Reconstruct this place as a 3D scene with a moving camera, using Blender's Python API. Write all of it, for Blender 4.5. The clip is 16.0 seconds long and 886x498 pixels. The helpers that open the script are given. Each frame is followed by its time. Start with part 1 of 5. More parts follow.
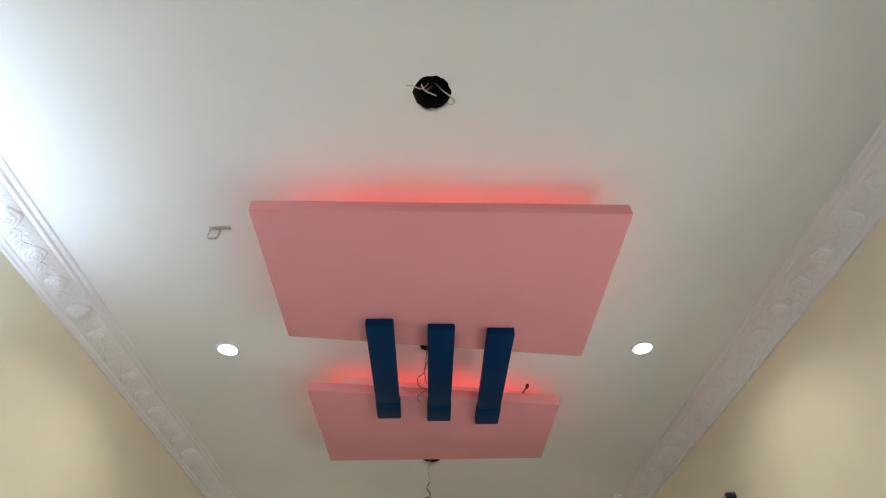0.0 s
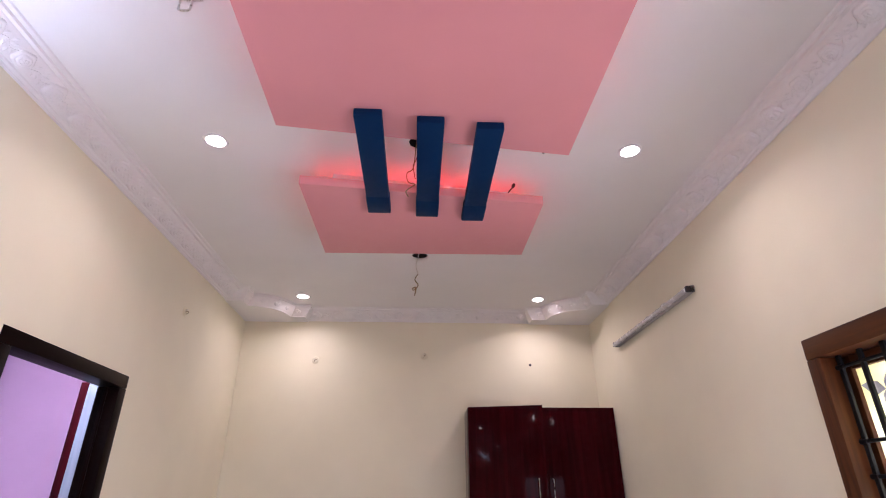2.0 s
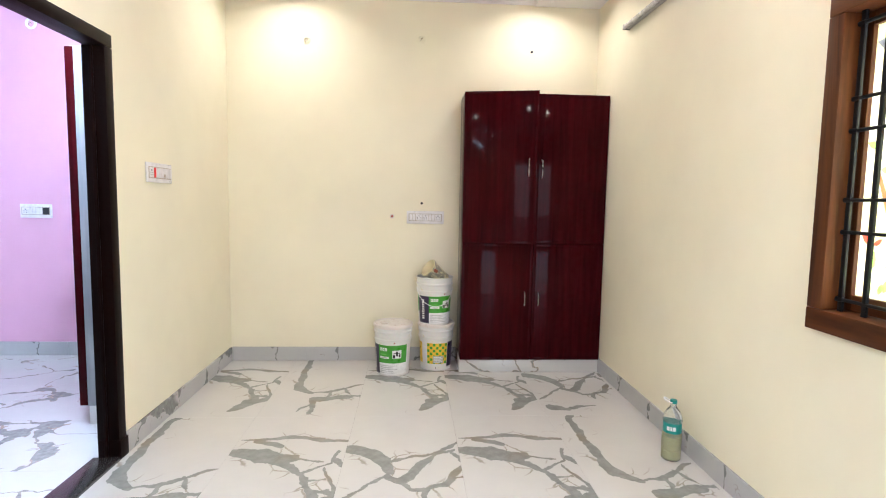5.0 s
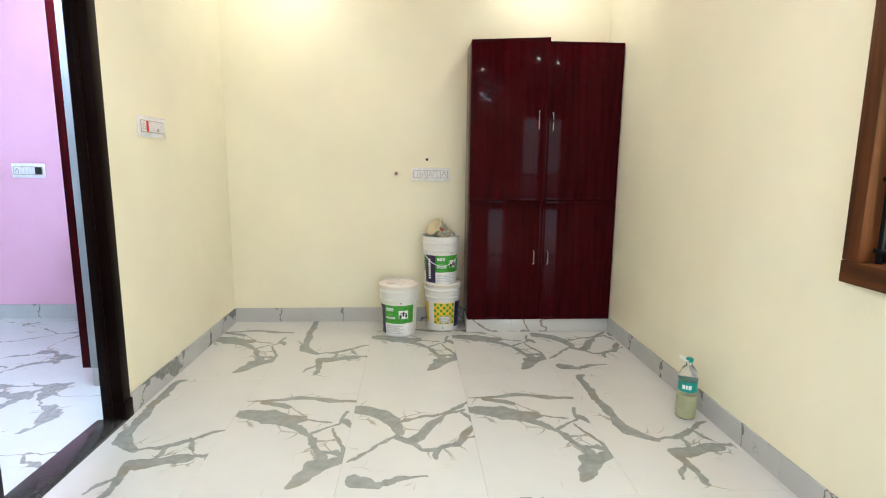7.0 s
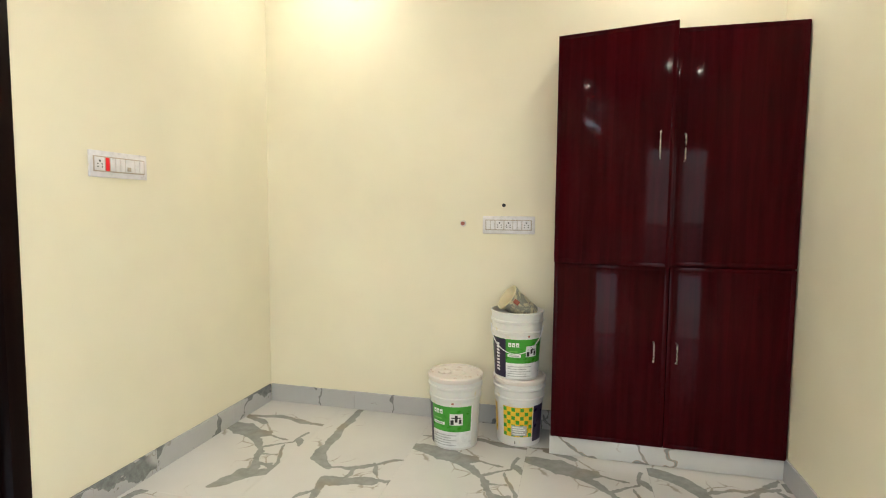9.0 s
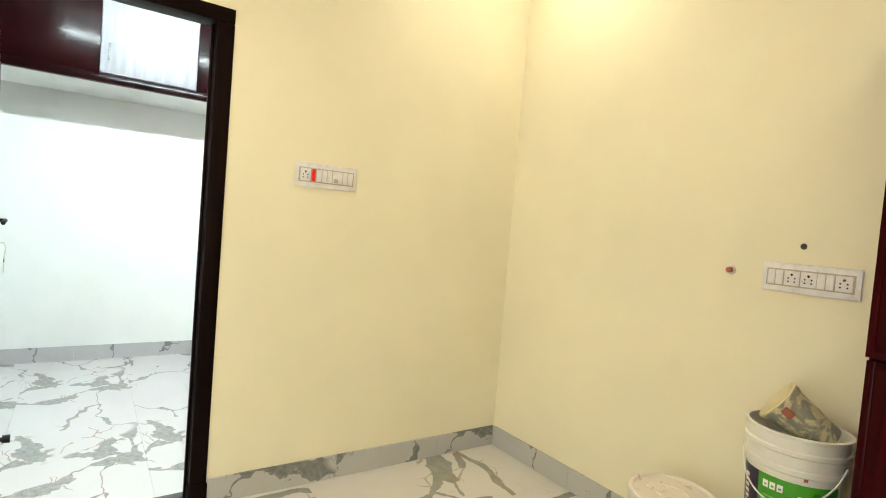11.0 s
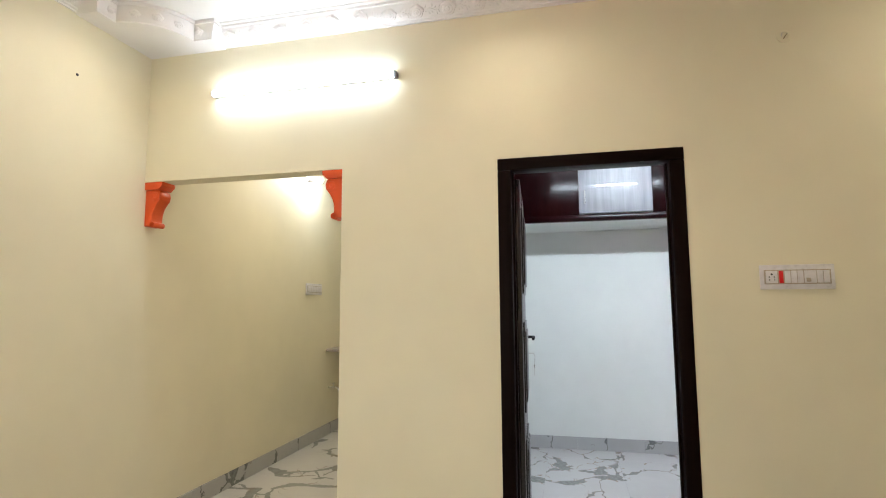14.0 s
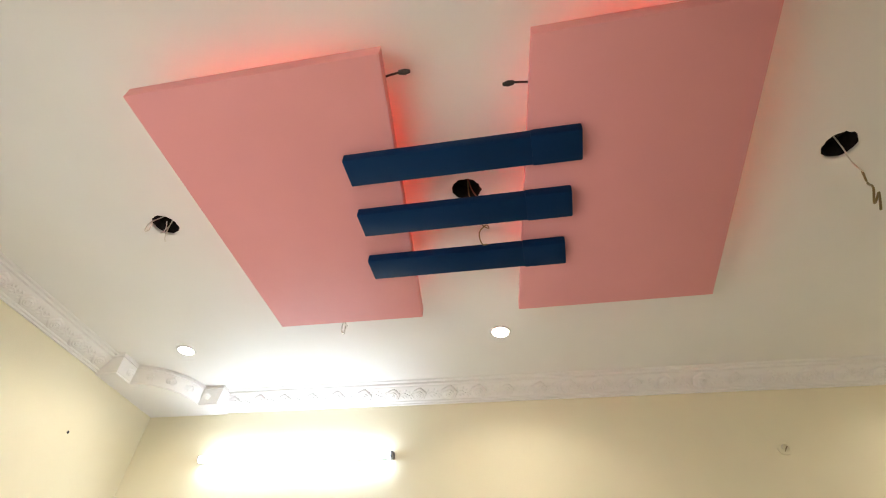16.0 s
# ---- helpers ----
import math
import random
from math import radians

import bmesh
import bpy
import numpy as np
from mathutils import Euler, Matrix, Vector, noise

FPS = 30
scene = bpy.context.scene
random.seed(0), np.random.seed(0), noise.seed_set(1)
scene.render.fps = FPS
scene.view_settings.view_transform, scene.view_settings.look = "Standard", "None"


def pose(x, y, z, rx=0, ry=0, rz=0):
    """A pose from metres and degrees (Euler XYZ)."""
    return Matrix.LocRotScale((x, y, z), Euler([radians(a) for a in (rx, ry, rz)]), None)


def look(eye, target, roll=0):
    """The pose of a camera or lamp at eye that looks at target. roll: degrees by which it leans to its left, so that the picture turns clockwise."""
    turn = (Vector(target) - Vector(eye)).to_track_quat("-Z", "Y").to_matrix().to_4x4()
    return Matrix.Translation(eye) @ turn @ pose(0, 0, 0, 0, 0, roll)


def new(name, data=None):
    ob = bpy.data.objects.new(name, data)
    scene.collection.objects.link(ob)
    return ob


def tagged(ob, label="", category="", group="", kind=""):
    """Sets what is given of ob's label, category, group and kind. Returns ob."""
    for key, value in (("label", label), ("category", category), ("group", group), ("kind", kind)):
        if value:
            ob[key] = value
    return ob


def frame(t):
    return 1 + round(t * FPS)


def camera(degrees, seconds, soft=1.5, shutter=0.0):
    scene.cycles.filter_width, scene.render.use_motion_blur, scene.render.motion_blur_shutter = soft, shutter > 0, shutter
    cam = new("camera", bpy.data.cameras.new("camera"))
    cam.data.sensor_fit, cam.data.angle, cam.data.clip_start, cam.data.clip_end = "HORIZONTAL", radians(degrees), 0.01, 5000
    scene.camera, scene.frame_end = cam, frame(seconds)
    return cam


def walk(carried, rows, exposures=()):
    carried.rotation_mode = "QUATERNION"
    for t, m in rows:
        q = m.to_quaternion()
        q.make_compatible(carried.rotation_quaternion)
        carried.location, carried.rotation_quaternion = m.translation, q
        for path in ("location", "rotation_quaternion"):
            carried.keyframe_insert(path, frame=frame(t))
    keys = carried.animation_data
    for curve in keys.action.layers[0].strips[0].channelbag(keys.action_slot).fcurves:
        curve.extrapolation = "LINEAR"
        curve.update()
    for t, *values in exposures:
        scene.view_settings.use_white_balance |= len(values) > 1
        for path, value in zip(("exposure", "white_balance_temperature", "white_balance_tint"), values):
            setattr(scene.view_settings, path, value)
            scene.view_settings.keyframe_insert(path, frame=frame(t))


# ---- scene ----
cam = camera(80.2, 16.0, 1.1)

PATH = [
    (0, (-0.275, 0.228, 1.642), (-0.228, 1.65, 3.047), -1.2),
    (0.5, (-0.271, 0.246, 1.626), (-0.206, 1.77, 2.921), -1.4),
    (1, (-0.27, 0.26, 1.602), (-0.19, 1.887, 2.762), -1.3),
    (1.5, (-0.266, 0.27, 1.577), (-0.185, 1.989, 2.597), -0.6),
    (2, (-0.266, 0.282, 1.552), (-0.178, 2.088, 2.406), -0.2),
    (2.5, (-0.266, 0.299, 1.521), (-0.166, 2.185, 2.179), -0.1),
    (3, (-0.258, 0.319, 1.485), (-0.157, 2.263, 1.948), -0.1),
    (3.5, (-0.259, 0.332, 1.462), (-0.159, 2.308, 1.755), 0.2),
    (4, (-0.259, 0.341, 1.427), (-0.155, 2.334, 1.557), 0.6),
    (4.5, (-0.268, 0.345, 1.387), (-0.151, 2.341, 1.351), 1.0),
    (5, (-0.271, 0.342, 1.34), (-0.152, 2.33, 1.161), 1.0),
    (5.2, (-0.263, 0.339, 1.323), (-0.147, 2.322, 1.09), 1.0),
    (7.3, (-0.304, 0.527, 1.294), (-0.195, 2.498, 0.973), 0.4),
    (7.5, (-0.26, 0.622, 1.297), (-0.213, 2.603, 1.026), 0.3),
    (8, (-0.147, 0.858, 1.305), (-0.282, 2.844, 1.108), 0.5),
    (8.2, (-0.077, 0.989, 1.296), (-0.28, 2.971, 1.119), 0.3),
    (10.3, (0.567, 2.523, 1.298), (-0.62, 4.129, 1.182), 3.2),
    (10.5, (0.6, 2.596, 1.301), (-0.735, 4.081, 1.184), 3.6),
    (11, (0.629, 2.596, 1.291), (-1.02, 3.724, 1.205), 4.7),
    (11.5, (0.807, 2.663, 1.35), (-1.075, 3.331, 1.248), 4.6),
    (12, (0.853, 2.603, 1.381), (-1.109, 2.982, 1.287), 4.2),
    (12.5, (0.869, 2.555, 1.355), (-1.127, 2.623, 1.264), 3.4),
    (13, (0.917, 2.527, 1.346), (-1.068, 2.304, 1.236), 1.7),
    (13.5, (0.952, 2.5, 1.337), (-1.008, 2.108, 1.277), 0.2),
    (14, (0.946, 2.504, 1.354), (-0.99, 2.053, 1.569), -0.3),
    (14.5, (0.923, 2.497, 1.371), (-0.915, 2.051, 2.022), -0.1),
    (15, (0.926, 2.498, 1.436), (-0.762, 2.058, 2.413), 0.9),
    (15.5, (0.959, 2.497, 1.486), (-0.571, 2.083, 2.705), 2.1),
    (16, (0.978, 2.495, 1.51), (-0.433, 2.139, 2.881), 4.3),
]
EXPOSURES = [(0.0, 0.44, 5790, 9), (0.5, 0.47, 6700, 9), (1.0, 0.59, 5860, 8), (1.5, 0.74, 7190, 12), (2.0, 0.75, 5700, 37),
             (2.5, 0.93, 6840, 3), (3.0, 1.14, 5470, 25), (3.5, 1.45, 6080, 8), (4.0, 1.65, 5700, 25), (4.5, 1.65, 5900, 13),
             (5.0, 1.75, 5690, 16), (7.5, 1.7, 5720, 7), (8.0, 1.63, 6050, 7), (10.5, 1.7, 5900, 9), (11.0, 1.62, 7120, 4),
             (11.5, 1.46, 5940, 14), (12.0, 0.76, 6740, 6), (12.5, 0.81, 6100, 7), (13.0, 0.76, 7310, 1), (13.5, 0.76, 6190, 16),
             (14.0, 0.7, 6700, 13), (14.5, 0.74, 6090, 17), (15.0, 0.7, 6900, 15), (15.5, 0.71, 5810, 43), (16.0, 0.87, 6600, 11)]
walk(cam, [(t, look(eye, target, roll)) for t, eye, target, roll in PATH], EXPOSURES)

# ---- world and lights ----
XL, XR, YN, YF, ZC = -1.75, 1.235, -0.02, 4.70, 3.015
world = bpy.data.worlds.new("world")
scene.world = world
world.use_nodes = True
wn = world.node_tree
sky = wn.nodes.new("ShaderNodeTexSky")
sky.sky_type, sky.sun_disc = "NISHITA", False
sky.sun_elevation, sky.sun_rotation = radians(50), radians(-53)
wn.links.new(sky.outputs[0], wn.nodes["Background"].inputs[0])
wn.nodes["Background"].inputs[1].default_value = 0.12
sun = new("sun", bpy.data.lights.new("sun", "SUN"))
sun.data.energy, sun.data.angle, sun.data.color = 2.0, radians(0.5), (1, 0.95, 0.86)
sun.matrix_world = look((-8, 6, 12), (0, 0, 0))

WARM, DAYLIGHT = (1.0, 0.90, 0.73), (0.97, 0.98, 1.0)
DOWNLIGHT_W, TUBE_STRENGTH, INNER_STRENGTH, LED_STRENGTH, WINDOW_W = 2.15, 20.0, 195.0, 6.0, 21.0


def disc_lamp(x, y, z, watts, colour, radius=0.04):
    lamp = new("downlight_lamp", bpy.data.lights.new("downlight_lamp", "AREA"))
    lamp.data.shape, lamp.data.size, lamp.data.energy, lamp.data.color = "DISK", radius * 2, watts, colour
    lamp.data.spread = radians(145)
    lamp.location = (x, y, z)
    return lamp


# daylight through the window opening
day = new("window_daylight", bpy.data.lights.new("window_daylight", "AREA"))
day.data.shape, day.data.size, day.data.size_y, day.data.energy, day.data.color = "RECTANGLE", 1.0, 1.0, WINDOW_W, DAYLIGHT
day.matrix_world = look((XR + 0.19, 1.58, 1.49), (XR - 1.0, 1.58, 1.49))

# added fill lamp standing in an unseen, made-up doorway gap of the south wall
fill_lamp = new("entrance_daylight", bpy.data.lights.new("entrance_daylight", "AREA"))
fill_lamp.data.shape, fill_lamp.data.size, fill_lamp.data.size_y, fill_lamp.data.energy, fill_lamp.data.color = "RECTANGLE", 0.86, 1.95, 7.0, DAYLIGHT
fill_lamp.matrix_world = look((0.55, YN - 0.19, 1.03), (0.55, 3.0, 1.03))

# ---- materials ----
def nodes_of(name):
    m = bpy.data.materials.new(name)
    m.use_nodes = True
    nt = m.node_tree
    return m, nt, nt.nodes["Principled BSDF"]


def link(nt, a, b):
    nt.links.new(a, b)


def noise_node(nt, scale, detail=4.0, rough=0.55, vec=None, distortion=0.0):
    n = nt.nodes.new("ShaderNodeTexNoise")
    n.inputs["Scale"].default_value, n.inputs["Detail"].default_value = scale, detail
    n.inputs["Roughness"].default_value, n.inputs["Distortion"].default_value = rough, distortion
    if vec is not None:
        link(nt, vec, n.inputs["Vector"])
    return n


def ramp(nt, fac, stops):
    r = nt.nodes.new("ShaderNodeValToRGB")
    els = r.color_ramp.elements
    while len(els) < len(stops):
        els.new(0.5)
    for e, (p, c) in zip(els, stops):
        e.position, e.color = p, (*c, 1) if len(c) == 3 else c
    link(nt, fac, r.inputs[0])
    return r


def maths(nt, op, a, b=None):
    n = nt.nodes.new("ShaderNodeMath")
    n.operation = op
    for i, v in enumerate((a, b)):
        if v is None:
            continue
        if isinstance(v, (int, float)):
            n.inputs[i].default_value = v
        else:
            link(nt, v, n.inputs[i])
    return n.outputs[0]


def mix(nt, fac, a, b, mode="MIX"):
    n = nt.nodes.new("ShaderNodeMix")
    n.data_type, n.blend_type = "RGBA", mode
    for sock, v in ((n.inputs[0], fac), (n.inputs[6], a), (n.inputs[7], b)):
        if isinstance(v, (int, float)):
            sock.default_value = v
        elif isinstance(v, tuple):
            sock.default_value = (*v, 1)
        else:
            link(nt, v, sock)
    return n.outputs[2]


def bump(nt, bsdf, height, strength, distance=0.01):
    b = nt.nodes.new("ShaderNodeBump")
    b.inputs["Strength"].default_value, b.inputs["Distance"].default_value = strength, distance
    link(nt, height, b.inputs["Height"])
    link(nt, b.outputs[0], bsdf.inputs["Normal"])


def object_coords(nt, offset=False, prints=4):
    c = nt.nodes.new("ShaderNodeTexCoord").outputs["Object"]
    if not offset:
        return c
    info = nt.nodes.new("ShaderNodeObjectInfo")
    step = maths(nt, "FLOOR", maths(nt, "MULTIPLY", info.outputs["Random"], prints))
    comb = nt.nodes.new("ShaderNodeCombineXYZ")
    link(nt, maths(nt, "MULTIPLY", step, 7.31), comb.inputs[0])
    link(nt, maths(nt, "MULTIPLY", step, 3.17), comb.inputs[1])
    add = nt.nodes.new("ShaderNodeVectorMath")
    link(nt, c, add.inputs[0]), link(nt, comb.outputs[0], add.inputs[1])
    return add.outputs[0]


def painted(name, colour, rough=0.55, relief=0.12, vary=0.06, spec=0.35):
    """Rolled wall paint: faint roller stipple and broad unevenness."""
    m, nt, p = nodes_of(name)
    c = object_coords(nt)
    broad = noise_node(nt, 1.3, 3, 0.6, c)
    fine = noise_node(nt, 26, 4, 0.6, c)
    lo = tuple(v * (1 - vary) for v in colour)
    hi = tuple(min(1, v * (1 + vary * 0.5)) for v in colour)
    base = ramp(nt, broad.outputs[0], ((0.3, lo), (0.7, hi))).outputs[0]
    base = mix(nt, 0.06, base, ramp(nt, fine.outputs[0], ((0.35, lo), (0.65, hi))).outputs[0], "MULTIPLY")
    link(nt, base, p.inputs["Base Color"])
    link(nt, ramp(nt, fine.outputs[0], ((0.3, (rough - 0.06,) * 3), (0.7, (rough + 0.08,) * 3))).outputs[0], p.inputs["Roughness"])
    p.inputs["Specular IOR Level"].default_value = spec
    stipple = noise_node(nt, 210, 2, 0.5, c)
    h = maths(nt, "ADD", maths(nt, "MULTIPLY", broad.outputs[0], 3.0), maths(nt, "MULTIPLY", stipple.outputs[0], 0.25))
    bump(nt, p, h, relief, 0.008)
    return m


def wooden(name, dark, light, rough=0.35, axis=2, scale=1.0, coat=0.0, relief=0.15, spec=0.5):
    """Wood grain stretched along one axis."""
    m, nt, p = nodes_of(name)
    mp = nt.nodes.new("ShaderNodeMapping")
    s = [22 * scale] * 3
    s[axis] = 1.1 * scale
    mp.inputs["Scale"].default_value = s
    link(nt, object_coords(nt), mp.inputs["Vector"])
    g = noise_node(nt, 1.0, 7, 0.62, mp.outputs[0], 0.6)
    b = noise_node(nt, 2.0, 3, 0.5, object_coords(nt))
    col = ramp(nt, g.outputs[0], ((0.3, dark), (0.72, light))).outputs[0]
    col = mix(nt, 0.25, col, ramp(nt, b.outputs[0], ((0.3, dark), (0.7, light))).outputs[0])
    link(nt, col, p.inputs["Base Color"])
    link(nt, ramp(nt, g.outputs[0], ((0.2, (rough - 0.05,) * 3), (0.8, (rough + 0.1,) * 3))).outputs[0], p.inputs["Roughness"])
    p.inputs["Coat Weight"].default_value, p.inputs["Coat Roughness"].default_value = coat, 0.015
    p.inputs["Specular IOR Level"].default_value = spec
    bump(nt, p, g.outputs[0], relief, 0.003)
    return m


def marbled(name, base, vein, brown, scale, prints=4, rough=0.06, amount=1.0):
    """Polished white tile with grey branching veins that widen into patches, brown at their rims."""
    m, nt, p = nodes_of(name)
    c = object_coords(nt, True, prints)
    warp = noise_node(nt, 1.9 * scale, 4, 0.6, c)
    w2 = noise_node(nt, 9 * scale, 3, 0.6, c)
    ad = nt.nodes.new("ShaderNodeVectorMath")
    ad.operation = "MULTIPLY_ADD"
    link(nt, warp.outputs["Color"], ad.inputs[0])
    ad.inputs[1].default_value = (0.55, 0.42, 0.5)
    link(nt, c, ad.inputs[2])
    ad2 = nt.nodes.new("ShaderNodeVectorMath")
    ad2.operation = "MULTIPLY_ADD"
    link(nt, w2.outputs["Color"], ad2.inputs[0])
    ad2.inputs[1].default_value = (0.02, 0.02, 0.02)
    link(nt, ad.outputs[0], ad2.inputs[2])
    squash = nt.nodes.new("ShaderNodeMapping")
    squash.inputs["Rotation"].default_value = (0, 0, 0.5)
    squash.inputs["Scale"].default_value = (1.0, 1.7, 1.0)
    link(nt, ad2.outputs[0], squash.inputs["Vector"])

    def edges(s):
        v = nt.nodes.new("ShaderNodeTexVoronoi")
        v.feature = "DISTANCE_TO_EDGE"
        v.inputs["Scale"].default_value = s * scale
        link(nt, squash.outputs[0], v.inputs["Vector"])
        return v.outputs["Distance"]

    wide = noise_node(nt, 2.6 * scale, 3, 0.55, c)
    gap = noise_node(nt, 1.7 * scale, 2, 0.5, c, 0.3)
    width = maths(nt, "MULTIPLY", ramp(nt, wide.outputs[0], ((0.46, (0.06,) * 3), (0.68, (1,) * 3))).outputs[0], 0.098 * amount)
    keep = ramp(nt, gap.outputs[0], ((0.38, (0,) * 3), (0.42, (1,) * 3))).outputs[0]
    e1 = edges(1.45)
    v1 = maths(nt, "MULTIPLY", maths(nt, "LESS_THAN", e1, width), keep)
    rim = maths(nt, "MULTIPLY", maths(nt, "LESS_THAN", e1, maths(nt, "ADD", width, 0.006)), keep)
    e2 = edges(3.6)
    near = maths(nt, "LESS_THAN", e1, 0.16)
    v2 = maths(nt, "MULTIPLY", maths(nt, "MULTIPLY", maths(nt, "LESS_THAN", e2, 0.018), near),
               ramp(nt, wide.outputs[0], ((0.50, (0,) * 3), (0.56, (1,) * 3))).outputs[0])
    cloud = noise_node(nt, 3 * scale, 5, 0.6, c)
    grain = noise_node(nt, 38, 4, 0.65, c)
    col = ramp(nt, cloud.outputs[0], ((0.3, tuple(v * 0.93 for v in base)), (0.7, base))).outputs[0]
    col = mix(nt, maths(nt, "MULTIPLY", v2, 0.75), col, brown)
    col = mix(nt, maths(nt, "MULTIPLY", rim, 0.7), col, brown)
    veincol = mix(nt, ramp(nt, grain.outputs[0], ((0.35, (0,) * 3), (0.65, (1,) * 3))).outputs[0], tuple(v * 0.75 for v in vein), tuple(v * 1.3 for v in vein))
    col = mix(nt, maths(nt, "MULTIPLY", v1, 0.9), col, veincol)
    link(nt, col, p.inputs["Base Color"])
    smear = noise_node(nt, 5, 4, 0.6, c)
    link(nt, ramp(nt, smear.outputs[0], ((0.3, (rough,) * 3), (0.75, (rough + 0.09,) * 3))).outputs[0], p.inputs["Roughness"])
    p.inputs["Specular IOR Level"].default_value = 0.5
    return m


# vein strokes of the three tile prints: centimetres along and across the tile, half width
VEINS_A = (((2, 89, 0.5), (26, 93, 2), (62, 87, 1.2)),
           ((1, 74, 3), (17, 71, 7), (33, 67, 4.5)),
           ((10, 88, 2), (24, 83, 2.5)),
           ((31, 64, 2.5), (41, 51, 1.4), (48, 38, 1.2), (52, 28, 1.2)),
           ((32, 68, 0.6), (49, 64, 0.6)),
           ((41, 52, 1), (54, 63, 0.8), (56, 77, 1.2)),
           ((56, 67, 2), (61, 60, 0.8)),
           ((51, 57, 0.6), (59, 38, 0.9)),
           ((43, 46, 0.5), (54, 45, 0.5)),
           ((50, 36, 0.9), (60, 33, 1.3), (59, 39, 1)),
           ((55, 36, 1), (62, 31, 2.5), (50, 24, 5), (40, 10, 1.2)))
VEINS_B = (((2, 77, 4), (12, 72, 4.5), (21, 65, 4.5), (25, 53, 2)),
           ((24, 64, 1.2), (39, 69, 1), (63, 85, 1)),
           ((25, 48, 2), (31, 45, 3), (39, 57, 2.3), (46, 72, 0.8), (57, 77, 1.2)),
           ((3, 28, 0.5), (13, 40, 0.7), (24, 50, 1.1)),
           ((25, 48, 2), (35, 38, 1.1), (43, 37, 1.4), (52, 41, 2), (63, 61, 1.6), (56, 75, 0.7)),
           ((43, 37, 1.5), (42, 29, 0.9)),
           ((51, 42, 0.4), (61, 46, 0.4)),
           ((7, 13, 4), (15, 11, 2), (36, 16, 0.5)))
VEINS_C = (((18, 128, 2), (13, 111, 2.2), (12, 87, 2.2), (14, 58, 2.4)),
           ((14, 58, 2.4), (16, 50, 4), (26, 42, 2)),
           ((27, 42, 0.9), (37, 44, 1.6), (47, 49, 1.4), (60, 59, 0.6)),
           ((46, 50, 1.1), (52, 40, 0.8)),
           ((30, 30, 4), (40, 32, 3), (49, 35, 1.1), (60, 35, 0.7)),
           ((40, 32, 0.9), (39, 44, 0.7)),
           ((61, 34, 1.2), (65, 28, 0.8)),
           ((29, 28, 3), (50, 33, 3.5)),
           ((29, 28, 2), (32, 5, 1.6)),
           ((23, 10, 0.5), (28, 19, 0.6)))


